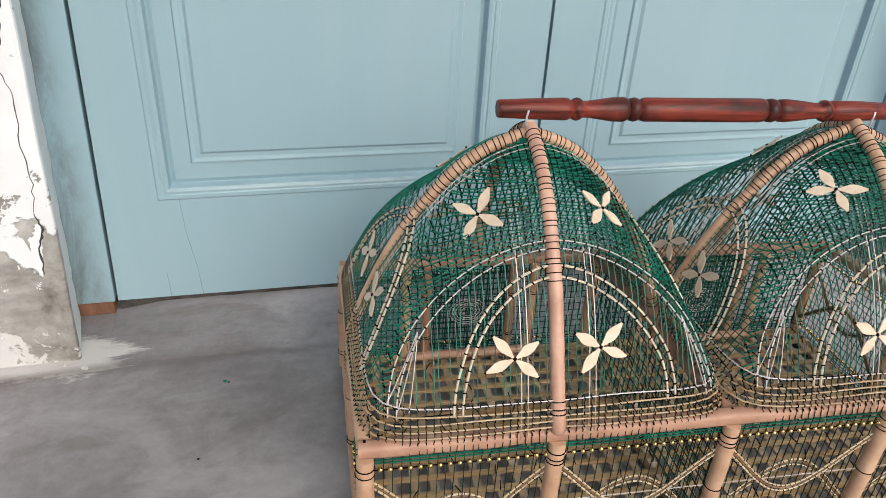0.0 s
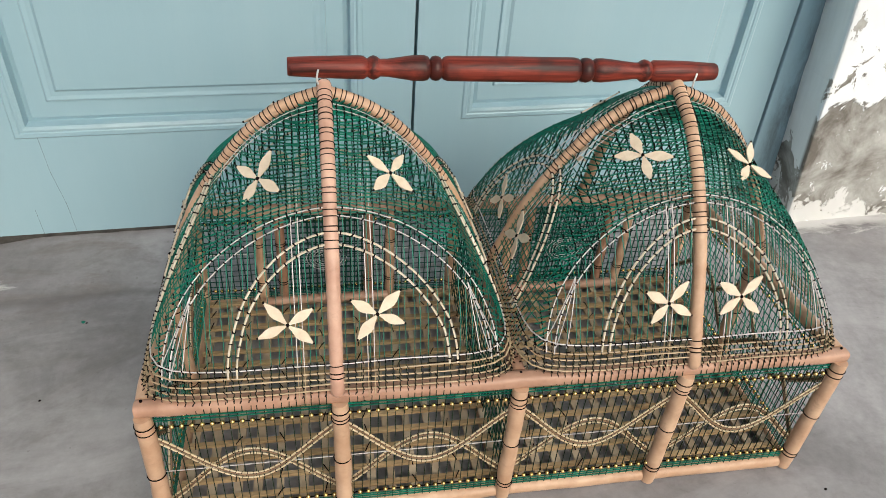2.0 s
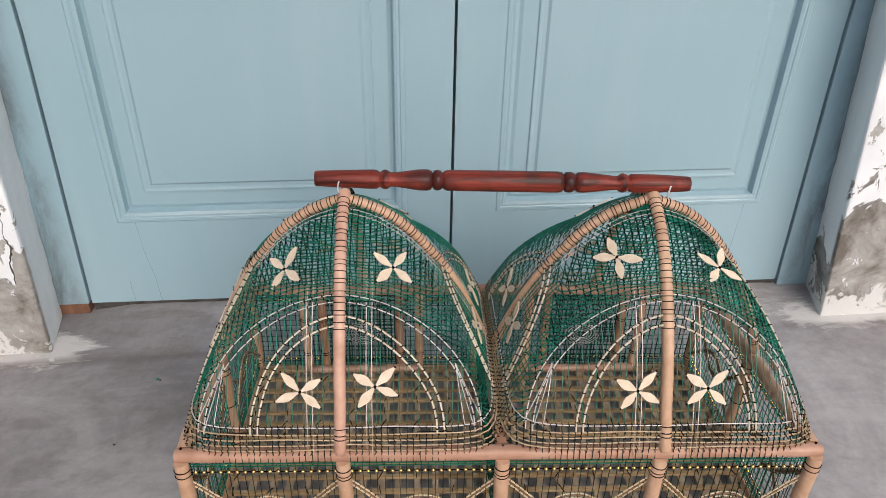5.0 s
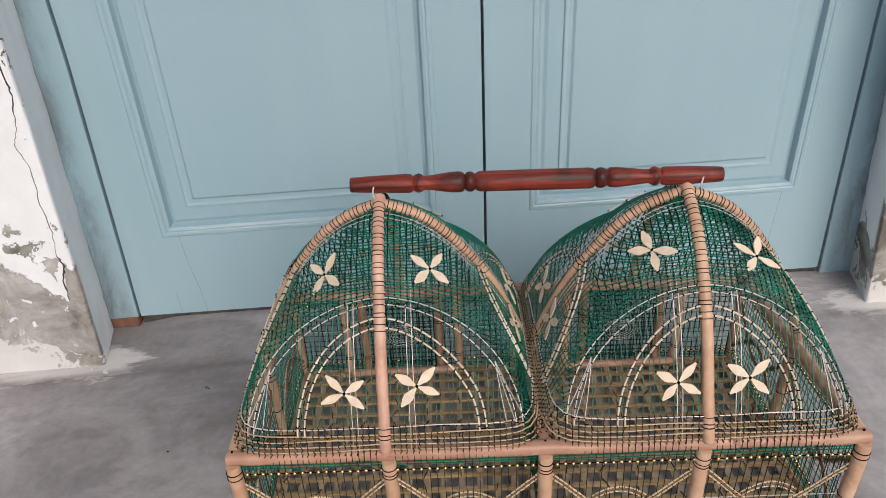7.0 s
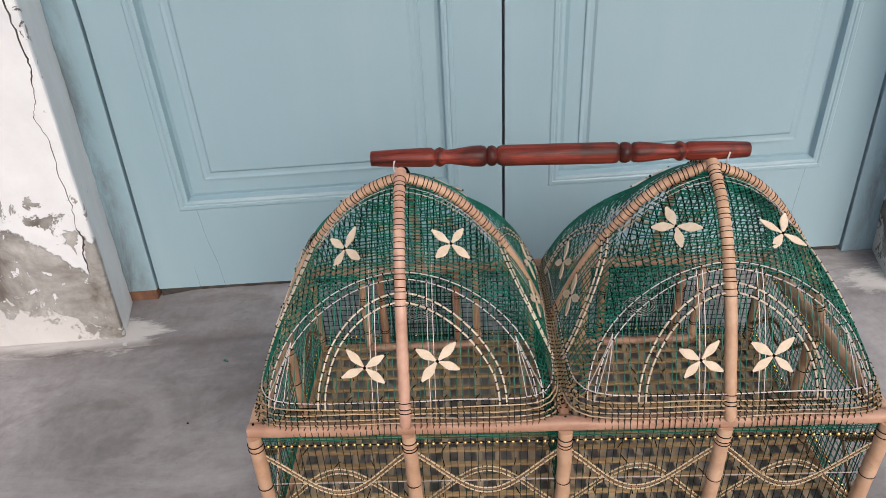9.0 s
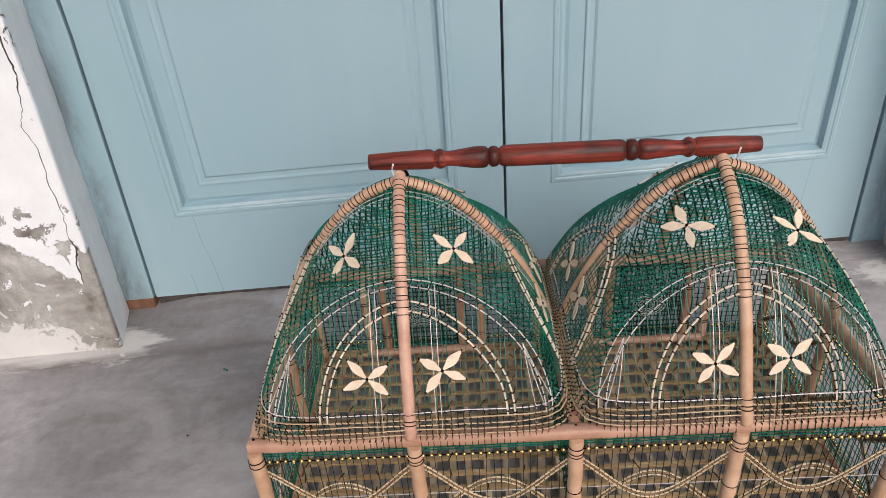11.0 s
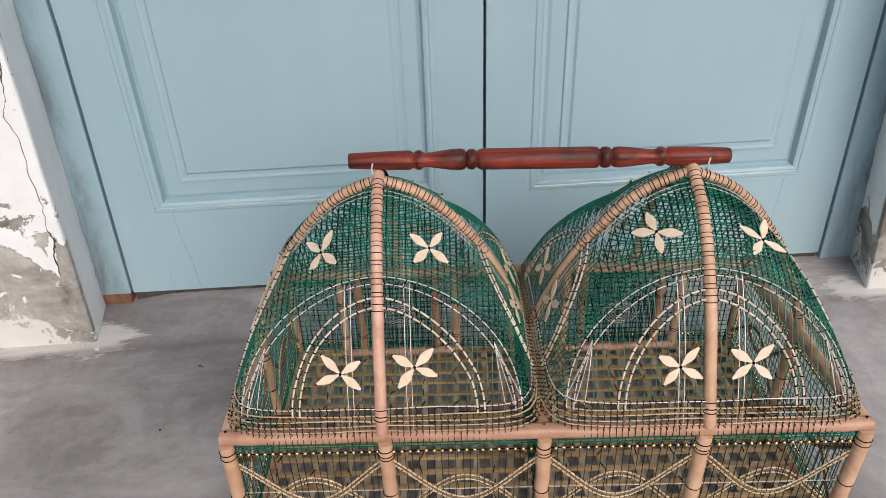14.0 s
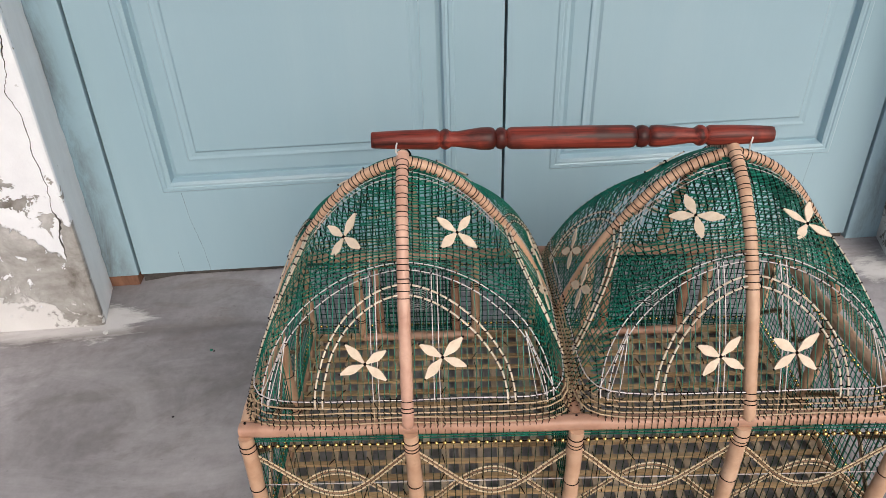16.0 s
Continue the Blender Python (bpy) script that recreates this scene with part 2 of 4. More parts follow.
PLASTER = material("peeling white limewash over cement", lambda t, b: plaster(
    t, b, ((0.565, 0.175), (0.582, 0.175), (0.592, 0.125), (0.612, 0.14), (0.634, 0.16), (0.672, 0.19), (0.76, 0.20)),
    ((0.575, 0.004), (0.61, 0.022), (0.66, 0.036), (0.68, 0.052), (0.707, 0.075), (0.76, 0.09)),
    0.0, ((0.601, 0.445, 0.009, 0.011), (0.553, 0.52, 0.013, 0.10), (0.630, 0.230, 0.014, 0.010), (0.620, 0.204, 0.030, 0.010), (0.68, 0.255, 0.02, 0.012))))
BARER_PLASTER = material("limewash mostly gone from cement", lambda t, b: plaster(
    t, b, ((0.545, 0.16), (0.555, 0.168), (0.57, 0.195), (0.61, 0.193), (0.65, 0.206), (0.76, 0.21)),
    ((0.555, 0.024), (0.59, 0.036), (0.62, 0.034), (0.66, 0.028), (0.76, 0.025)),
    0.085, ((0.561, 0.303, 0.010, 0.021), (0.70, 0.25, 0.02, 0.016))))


CRACK = dyed("dark crack", (0.03, 0.027, 0.025), (0.12, 0.11, 0.10), 0.95, 60)


def cement_floor(t, b):
    col = ramp(t, noise_at(t, 3.2, 9, 0.62, None, 0.5), [(0.32, (0.178, 0.165, 0.169)), (0.48, (0.275, 0.259, 0.266)), (0.66, (0.415, 0.395, 0.404))])
    fine = ramp(t, noise_at(t, 70, 8, 0.7), [(0.35, (0.75, 0.75, 0.75)), (0.65, (1.1, 1.1, 1.1))])
    col = mix(t, 0.6, col, fine, "MULTIPLY")
    stain = ramp(t, noise_at(t, 6.5, 6, 0.7, (1, 1.6, 1), 1.0), [(0.56, (0, 0, 0)), (0.68, (1, 1, 1))])
    col = mix(t, maths(t, "MULTIPLY", stain, 0.4), col, (0.13, 0.115, 0.105))
    smear = ramp(t, noise_at(t, 4.2, 8, 0.66, (0.7, 1.9, 1), 0.9), [(0.50, (0, 0, 0)), (0.64, (1, 1, 1))])
    col = mix(t, maths(t, "MULTIPLY", smear, 0.34), col, (0.45, 0.43, 0.44))
    speck = ramp(t, noise_at(t, 95, 3, 0.5), [(0.70, (0, 0, 0)), (0.74, (1, 1, 1))])
    col = mix(t, maths(t, "MULTIPLY", speck, 0.35), col, (0.12, 0.11, 0.105))
    # splashes of wall paint along the foot of the walls
    co = t.nodes.new("ShaderNodeTexCoord")
    xyz = t.nodes.new("ShaderNodeSeparateXYZ")
    t.links.new(co.outputs["Object"], xyz.inputs[0])
    far = maths(t, "ABSOLUTE", maths(t, "ADD", xyz.outputs["Y"], 0.085))
    side = maths(t, "MAXIMUM", maths(t, "SUBTRACT", 0.56, maths(t, "ABSOLUTE", xyz.outputs["X"])), 0.0)
    reach = maths(t, "ADD", maths(t, "MULTIPLY", far, 7.0), maths(t, "MULTIPLY", side, 5.0))
    lime = maths(t, "SUBTRACT", maths(t, "ADD", noise_at(t, 22, 9, 0.75, (0.5, 1.7, 1), 0.7), 0.16), reach)
    lime = ramp(t, lime, [(0.36, (0, 0, 0)), (0.46, (1, 1, 1))])
    col = mix(t, maths(t, "MULTIPLY", lime, 0.72), col, (0.68, 0.66, 0.64))
    wander = maths(t, "MULTIPLY", maths(t, "SUBTRACT", noise_at(t, 7, 6), 0.5), 0.05)
    joint = maths(t, "ABSOLUTE", maths(t, "ADD", maths(t, "ADD", xyz.outputs["Y"], 0.115), wander))
    joint = ramp(t, joint, [(0.001, (1, 1, 1)), (0.012, (0, 0, 0))])
    col = mix(t, maths(t, "MULTIPLY", maths(t, "MULTIPLY", joint, noise_at(t, 9, 4)), 0.75), col, (0.09, 0.075, 0.07))
    t.links.new(col, b.inputs["Base Color"])
    r = ramp(t, noise_at(t, 5, 5), [(0.3, (0.55, 0.55, 0.55)), (0.7, (0.8, 0.8, 0.8))])
    t.links.new(r, b.inputs["Roughness"])
    # brown trodden dirt along the sill and in the joint
    sill = ramp(t, maths(t, "ABSOLUTE", maths(t, "ADD", xyz.outputs["Y"], 0.05)), [(0.0, (1, 1, 1)), (0.16, (0, 0, 0))])
    dirt = ramp(t, noise_at(t, 13, 8, 0.7, (0.45, 1.6, 1), 0.8), [(0.52, (0, 0, 0)), (0.66, (1, 1, 1))])
    col = mix(t, maths(t, "MULTIPLY", maths(t, "MULTIPLY", sill, dirt), 0.55), col, (0.15, 0.115, 0.10))
    t.links.new(col, b.inputs["Base Color"])
    relief(t, b, maths(t, "ADD", noise_at(t, 22, 9, 0.7), lime), 0.35, 0.002)


CEMENT = material("grey cement floor", cement_floor)


# ---- mesh helpers ----
class Geo:
    """Gathers vertices and faces of one mesh."""

    def __init__(self):
        self.v, self.f = [], []

    def tube(self, pts, r, n=6, closed=False, section=2.0, flat=1.0):
        """A round bar along pts; section over 2 squares it off, flat squeezes it along its second axis."""
        p = np.asarray(pts, float)
        k = len(p)
        rs = np.full(k, r) if np.isscalar(r) else np.asarray(r, float)
        if closed:
            d = np.roll(p, -1, 0) - np.roll(p, 1, 0)
        else:
            d = np.gradient(p, axis=0)
        d /= np.linalg.norm(d, axis=1)[:, None] + 1e-12
        up = np.array([0, 0, 1.0]) if abs(d[0][2]) < 0.9 else np.array([0, 1.0, 0])
        base = len(self.v)
        ang = 2 * np.pi * (np.arange(n) + 0.5) / n
        ca, sa = np.cos(ang), np.sin(ang)
        e = 2.0 / section
        ca, sa = np.sign(ca) * abs(ca) ** e, np.sign(sa) * abs(sa) ** e
        for i in range(k):
            a = np.cross(up, d[i])
            a /= np.linalg.norm(a) + 1e-12
            b = np.cross(d[i], a)
            up = b
            ring = p[i] + rs[i] * (ca[:, None] * a + flat * sa[:, None] * b)
            self.v.extend(map(tuple, ring))
        for i in range(k if closed else k - 1):
            j = (i + 1) % k
            for m in range(n):
                q = (m + 1) % n
                self.f.append((base + i * n + m, base + i * n + q, base + j * n + q, base + j * n + m))
        if not closed:
            self.f.append(tuple(base + m for m in reversed(range(n))))
            self.f.append(tuple(base + (k - 1) * n + m for m in range(n)))
        return self

    def box(self, lo, hi):
        b = len(self.v)
        (x0, y0, z0), (x1, y1, z1) = lo, hi
        self.v += [(x0, y0, z0), (x1, y0, z0), (x1, y1, z0), (x0, y1, z0), (x0, y0, z1), (x1, y0, z1), (x1, y1, z1), (x0, y1, z1)]
        self.f += [tuple(b + i for i in q) for q in ((3, 2, 1, 0), (4, 5, 6, 7), (0, 1, 5, 4), (1, 2, 6, 5), (2, 3, 7, 6), (3, 0, 4, 7))]
        return self

    def prism(self, outline, z0, z1):
        """An upright block over an outline that runs anticlockwise seen from above."""
        b, n = len(self.v), len(outline)
        self.v += [(x, y, z0) for x, y in outline] + [(x, y, z1) for x, y in outline]
        self.f += [(b + i, b + (i + 1) % n, b + n + (i + 1) % n, b + n + i) for i in range(n)]
        self.f += [tuple(b + i for i in reversed(range(n))), tuple(b + n + i for i in range(n))]
        return self

    def ball(self, c, r, n=6, m=4):
        b = len(self.v)
        for i in range(m + 1):
            th = math.pi * i / m
            for j in range(n):
                ph = 2 * math.pi * j / n
                self.v.append((c[0] + r * math.sin(th) * math.cos(ph), c[1] + r * math.sin(th) * math.sin(ph), c[2] + r * math.cos(th)))
        for i in range(m):
            for j in range(n):
                q = (j + 1) % n
                self.f.append((b + i * n + j, b + (i + 1) * n + j, b + (i + 1) * n + q, b + i * n + q))
        return self

    def mesh(self, name, mat, smooth=True, soft=0.0):
        me = bpy.data.meshes.new(name)
        me.from_pydata(self.v, [], self.f)
        if soft:
            bm = bmesh.new()
            bm.from_mesh(me)
            bmesh.ops.bevel(bm, geom=bm.edges[:], offset=soft, segments=2, affect="EDGES", profile=0.6)
            bm.to_mesh(me)
            bm.free()
        me.materials.append(mat)
        if smooth:
            me.shade_smooth()
            me.set_sharp_from_angle(angle=radians(50))
        return me


def part(name, geo, mat, parent=None, label="", kind="", smooth=True, soft=0.0):
    me = geo if isinstance(geo, bpy.types.Mesh) else geo.mesh(name, mat, smooth, soft)
    ob = new(name, me)
    if parent:
        ob.parent = parent
    return tagged(ob, label=label, kind=kind)


def thing(name, label, category, m=Matrix(), kind="", group=""):
    ob = new(name)
    ob.empty_display_size = 0.05
    ob.matrix_world = m
    return tagged(ob, label, category, group, kind)


# ---- the doorway ----
DOORWAY = pose(-0.03, 0.468, 0, 0, 0, 4.0)   # local x along the doors, y into the house
FOOT, HEAD = 0.010, 2.08
REVEAL = 0.092


def edge(z):
    """Half width of the doorway at height z: the old jambs stand a little wider at the foot."""
    return 0.547 - 0.03 * min(max(z, 0.0), 0.42)


def foot(x):
    """Height of the doors' lower edge, which follows the uneven sill."""
    return 0.0148 - 0.0082 * x


def upright(s, near, far, y0, y1, z0, z1):
    """A jamb whose inner side follows the doorway's edge."""
    g, levels = Geo(), [z for z in (z0, 0.14, 0.28, 0.42, z1)]
    for z in levels:
        ring = [(s * (edge(z) + near), y0), (s * far, y0), (s * far, y1), (s * (edge(z) + near), y1)]
        g.v += [(x, y, z) for x, y in (ring if s > 0 else ring[::-1])]
    for k in range(len(levels) - 1):
        g.f += [(4 * k + i, 4 * k + (i + 1) % 4, 4 * k + 4 + (i + 1) % 4, 4 * k + 4 + i) for i in range(4)]
    g.f += [(3, 2, 1, 0), tuple(4 * (len(levels) - 1) + i for i in range(4))]
    return g


def leaf_mesh(sign):
    """One door leaf and its two raised panels; the gap is at local x = 0 and the leaf reaches to the jamb on the side of sign."""
    leaf = g = Geo()
    raised = []
    x0 = 0.002
    panels = [(0.170, 0.93), (1.09, 1.96)]
    px0, px1 = 0.081, 0.464
    steps = [(-0.015, 0.0), (-0.013, -0.0018), (-0.0085, -0.0018), (-0.007, -0.0005), (-0.004, -0.0012), (0.000, 0.0), (0.002, 0.011), (0.0035, 0.011), (0.008, 0.0085), (0.028, 0.0085), (0.0295, 0.0055), (0.031, 0.0055), (0.035, 0.0065), (0.040, 0.0065), (0.0435, 0.0035)]

    def quad(a, b, c, d):
        n = len(g.v)
        pts = [a, b, c, d] if sign > 0 else [d, c, b, a]
        g.v.extend((sign * x, y, foot(sign * x) if z == FOOT else z) for x, y, z in pts)
        g.f.append((n, n + 1, n + 2, n + 3))

    o = 0.015
    zs = [FOOT, panels[0][0] - o, 0.42, panels[0][1] + o, panels[1][0] - o, panels[1][1] + o, HEAD]
    xs = [x0, px0 - o, px1 + o, None]
    for i in range(3):
        for j in range(6):
            if i == 1 and j in (1, 2, 4):
                continue
            a, b = (xs[i + 1], xs[i + 1]) if i < 2 else (edge(zs[j]) - 0.002, edge(zs[j + 1]) - 0.002)
            quad((xs[i], 0, zs[j]), (a, 0, zs[j]), (b, 0, zs[j + 1]), (xs[i], 0, zs[j + 1]))
    for z0, z1 in panels:
        g = Geo()
        raised.append(g)
        rects = [(px0 + d, z0 + d, px1 - d, z1 - d, y) for d, y in steps]
        for (a, b, c, d, y), (e, f, h, i, w) in zip(rects, rects[1:]):
            quad((a, y, b), (c, y, b), (h, w, f), (e, w, f))
            quad((c, y, b), (c, y, d), (h, w, i), (h, w, f))
            quad((c, y, d), (a, y, d), (e, w, i), (h, w, i))
            quad((a, y, d), (a, y, b), (e, w, f), (e, w, i))
        a, b, c, d, y = rects[-1]
        quad((a, y, b), (c, y, b), (c, y, d), (a, y, d))
    g = leaf
    t = 0.036
    quad((x0, 0, FOOT), (x0, 0, HEAD), (x0, t, HEAD), (x0, t, FOOT))
    for z0, z1 in ((FOOT, 0.42), (0.42, HEAD)):
        quad((edge(z1) - .002, 0, z1), (edge(z0) - .002, 0, z0), (edge(z0) - .002, t, z0), (edge(z1) - .002, t, z1))
    x1 = edge(FOOT) - 0.002
    quad((x1, 0, FOOT), (x0, 0, FOOT), (x0, t, FOOT), (x1, t, FOOT))
    x2 = edge(HEAD) - 0.002
    quad((x0, 0, HEAD), (x2, 0, HEAD), (x2, t, HEAD), (x0, t, HEAD))
    quad((x2, t, FOOT), (x0, t, FOOT), (x0, t, HEAD), (x2, t, HEAD))
    return leaf, raised


door = thing("door_1", "closed pale blue painted double door with raised panels", "door", DOORWAY, "structure")
for s in (-1, 1):
    leaf, raised = leaf_mesh(s)
    board = part("door_leaf", leaf, BLUE, door, smooth=False)
    for panel in raised:
        part("panel", panel, BLUE, board, smooth=False)
for leaf, pts in ((-1, [(-0.455, 0.165), (-0.452, 0.11), (-0.444, 0.06), (-0.441, 0.012)]), (-1, [(-0.482, 0.055), (-0.480, 0.012)]), (1, [(0.456, 0.16), (0.452, 0.09), (0.449, 0.012)])):
    n = len(pts) * 8
    fine = [(float(np.interp(i / n, np.linspace(0, 1, len(pts)), [p[0] for p in pts])), 0.0001, float(np.interp(i / n, np.linspace(0, 1, len(pts)), [p[1] for p in pts]))) for i in range(n + 1)]
    part("joint_line", Geo().tube(fine, 0.0002, 4), CRACK, door)
r3 = random.Random(5)
# dark block added behind the gap under the doors, coloured as its shade
dark = Geo()
dark.v = [(x, y, z) for x in (-0.544, -0.27, 0.0, 0.27, 0.544) for y, z in ((0.004, 0.0), (0.004, foot(x) + 0.002), (0.034, foot(x) + 0.002), (0.034, 0.0))]
dark.f = [(4 * k + i, 4 * k + (i + 1) % 4, 4 * k + 4 + (i + 1) % 4, 4 * k + 4 + i) for k in range(4) for i in range(4)] + [(3, 2, 1, 0), (16, 17, 18, 19)]
part("foot_gap", dark, CRACK, door, "dark strip that stands for the shade in the gap under the door", smooth=False)
part("rebate_strip", Geo().box((-0.03, 0.038, 0.012), (0.03, 0.05, HEAD)), BARE, door, "dark wooden strip behind the gap")

frame_1 = thing("door_frame", "pale blue painted wooden door frame with scuffed edges", "door frame", DOORWAY, "structure")
for s in (-1, 1):
    part("jamb", upright(s, 0.0015, 0.604, -0.003, 0.07, 0.0195 if s < 0 else 0.0, 2.15), SCUFFED, frame_1, smooth=False, soft=0.0015)
part("jamb_foot", Geo().box((-0.603, -0.001, 0.0), (-0.5505, 0.066, 0.019)), BARE, frame_1, "bare worn wood at the foot of the jamb", soft=0.003)
part("head", Geo().box((-0.5355, -0.003, 2.085), (0.5355, 0.07, 2.15)), BLUE, frame_1, soft=0.002)

def leaning_wall(s, corner, corner_in, inner, inner_in):
    """A wall beside the door; its corner and reveal draw in towards the door as they rise."""
    g, far = Geo(), s * 4.0
    levels = [0.012 * i for i in range(60)] + [0.75, 1.2, 2.9]
    r2 = random.Random(11 + s)
    for z in levels:
        h = min(z, 0.6)
        e, n = s * (corner - corner_in * h + 0.0005 * math.sin(31 * z) + r2.uniform(-.0002, .0002)), s * (inner - inner_in * h + 0.0005 * math.sin(53 * z + s) + r2.uniform(-.0006, .0006))
        ring = [(far, -REVEAL), (e + s * 0.004, -REVEAL), (e + s * 0.001, -REVEAL + 0.001), (e, -REVEAL + 0.004), (n, -0.0035), (n + s * 0.03, 0.0), (n + s * 0.03, 0.12), (far, 0.12)]
        g.v += [(x, y, z) for x, y in (ring if s < 0 else ring[::-1])]
    for k in range(len(levels) - 1):
        a, b = 8 * k, 8 * (k + 1)
        g.f += [(a + i, a + (i + 1) % 8, b + (i + 1) % 8, b + i) for i in range(8)]
    g.f += [tuple(reversed(range(8))), tuple(8 * (len(levels) - 1) + i for i in range(8))]
    return g


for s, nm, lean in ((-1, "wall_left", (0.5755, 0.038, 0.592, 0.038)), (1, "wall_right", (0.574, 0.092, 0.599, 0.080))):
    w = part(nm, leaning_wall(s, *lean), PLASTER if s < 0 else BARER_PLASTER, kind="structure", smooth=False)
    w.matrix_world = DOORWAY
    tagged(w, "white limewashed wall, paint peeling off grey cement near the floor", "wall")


def crack(points, wide, y, mat, parent, name):
    """A thin dark split along points of (x, z) in a plane y."""
    r2 = random.Random(7)
    fine = []
    for (x0, z0), (x1, z1) in zip(points, points[1:]):
        for k in range(5):
            u = k / 5
            fine.append((x0 + (x1 - x0) * u + r2.uniform(-.0013, .0013), y, z0 + (z1 - z0) * u))
    fine.append((points[-1][0], y, points[-1][1]))
    rs = [wide * r2.uniform(0.3, 1.0) * math.sin(math.pi * (0.06 + 0.88 * i / len(fine))) + 0.0002 for i in range(len(fine))]
    return part(name, Geo().tube(fine, rs, 5, flat=1.0), mat, parent)


walls = {o.name: o for o in bpy.data.objects if o.name.startswith("wall_")}
crack([(-0.5767, 0.364), (-0.585, 0.346), (-0.576, 0.315), (-0.5815, 0.265), (-0.580, 0.223), (-0.585, 0.186)], 0.0006, -REVEAL, CRACK, walls["wall_left"], "crack")
crack([(-0.585, 0.190), (-0.580, 0.172), (-0.588, 0.150), (-0.590, 0.118)], 0.0016, -REVEAL, CRACK, walls["wall_left"], "crack")
crack([(-0.569, 0.66), (-0.571, 0.60), (-0.570, 0.54), (-0.5705, 0.506), (-0.5695, 0.467), (-0.567, 0.425), (-0.567, 0.405), (-0.572, 0.385), (-0.5767, 0.362)], 0.0011, -REVEAL, CRACK, walls["wall_left"], "crack")
w = part("wall_over_door", Geo().box((-0.60, -REVEAL + 0.004, 2.151), (0.60, 0.12, 2.9)), PLASTER, kind="structure", smooth=False)
w.matrix_world = DOORWAY
tagged(w, "white limewashed wall above the door", "wall")

floor = part("floor", Geo().box((-60, -60, -0.2), (60, 0.3, 0.0)), CEMENT, kind="structure", smooth=False)
floor.matrix_world = DOORWAY
tagged(floor, "worn grey cement floor with stains and white paint splashes", "floor")
# a low ramp of cement, trowelled up to the doors by hand
ramp_geo, cols = Geo(), 90
r3 = random.Random(9)
for i in range(cols + 1):
    x = -0.548 + 1.096 * i / cols
    top = foot(x) - 0.0072 + r3.uniform(-.0006, .0006)
    ends = min(1.0, 14 * min(i, cols - i) / cols + 0.25)
    for y, share in ((-0.112, -0.04), (-0.098, 0.10), (-0.075, 0.34), (-0.045, 0.66), (-0.015, 0.94), (0.0035, 1.0), (0.0035, -0.04)):
        ramp_geo.v.append((x, y + r3.uniform(-.002, .002) * (share < 0.9), top * share * ends))
ramp_geo.f = [(7 * i + k, 7 * i + k + 7, 7 * i + (k + 1) % 7 + 7, 7 * i + (k + 1) % 7) for i in range(cols) for k in range(7)]
ramp_geo.f += [tuple(range(7)), tuple(reversed(range(7 * cols, 7 * cols + 7)))]
sill = part("door_sill", ramp_geo, CEMENT, kind="structure")
sill.matrix_world = DOORWAY
tagged(sill, "low hand-trowelled grey cement ramp before the doors", "sill")
# unseen slab, added to hold back light from above near the doors
ceil = part("ceiling", Geo().box((-4, -2.5, 2.9), (1.0, 0.12, 3.0)), PLASTER, kind="structure", smooth=False)
ceil.matrix_world = DOORWAY
tagged(ceil, "unseen ceiling added over the doorway to block part of the light", "ceiling")

# ---- the cage ----
LONG, DEEP, MID = 0.2935, 0.290, 0.146       # half length, depth, line of the side ribs
TOP = 0.1535                                # middle of the upper rails
LOW = 0.0155                                # how far the rear rail lies below the front one
BACK = (DEEP - MID) / MID                   # rear half of a dome against its front half

# outline of a rib: distance from the dome's axis, and height
RIB = np.array([(0, .3425), (.02, .3355), (.04, .3255), (.062, .3075), (.08, .2865), (.1, .2590), (.1135, .2355), (.128, .2045), (.1385, .1785), (.1475, .152)])


def smooth_line(pts, per=8):
    """A Catmull-Rom line through pts."""
    p = np.asarray(pts, float)
    p = np.vstack([2 * p[0] - p[1], p, 2 * p[-1] - p[-2]])
    out = []
    for i in range(1, len(p) - 2):
        for s in np.linspace(0, 1, per, endpoint=False):
            a, b, c, d = p[i - 1:i + 3]
            out.append(0.5 * ((2 * b) + (c - a) * s + (2 * a - 5 * b + 4 * c - d) * s * s + (3 * b - a - 3 * c + d) * s ** 3))
    out.append(p[-2])
    return np.array(out)


RIB_LINE = smooth_line(RIB)


def spread(z):
    """Half width of the wire skin at height z."""
    return float(np.interp(z, RIB_LINE[::-1, 1], RIB_LINE[::-1, 0])) + 0.0005 + 0.003 * min(1.0, max(0.0, (0.27 - z) / 0.05))


def fullness(z):
    """How square the dome's plan is at height z."""
    return float(np.interp(z, (0.155, 0.185, 0.215, 0.25, 0.29, 0.325), (10.0, 9.0, 7.0, 4.6, 2.2, 1.85)))


def skin(face, s, z, lift=0.0):
    """A point on the dome, seen from its axis: face 0 front, 1 right, 2 back, 3 left; s sideways, z up."""
    r, p = spread(z), fullness(z)
    q = max(0.0, 1 - min(1.0, abs(s) / max(r, 1e-6)) ** p) ** (1 / p) * r + lift
    if face in (0, 2):
        x, y = s, (-q if face == 0 else q * BACK)
    else:
        x, y = (q if face == 1 else -q), (s if s < 0 else s * BACK)
    return np.array((x, MID + y, z))


def skin_frame(face, s, z):
    a = skin(face, s + 0.004, z) - skin(face, s - 0.004, z)
    b = skin(face, s, z + 0.004) - skin(face, s, z - 0.004)
    a /= np.linalg.norm(a)
    n = np.cross(a, b)
    n /= np.linalg.norm(n)
    out = skin(face, s, z) - np.array((0, MID, 0))
    if n[0] * out[0] + n[1] * out[1] < 0:
        n = -n
    b = np.cross(n, a)
    if b[2] < 0:
        b = -b
    return a, b, n


def arch_half(z, half, z0, z1, power):
    """Half width at height z of a pointed-round arch."""
    u = min(1.0, max(0.0, (z - z0) / (z1 - z0)))
    return half * max(0.0, 1 - u ** power) ** (1 / 1.75)


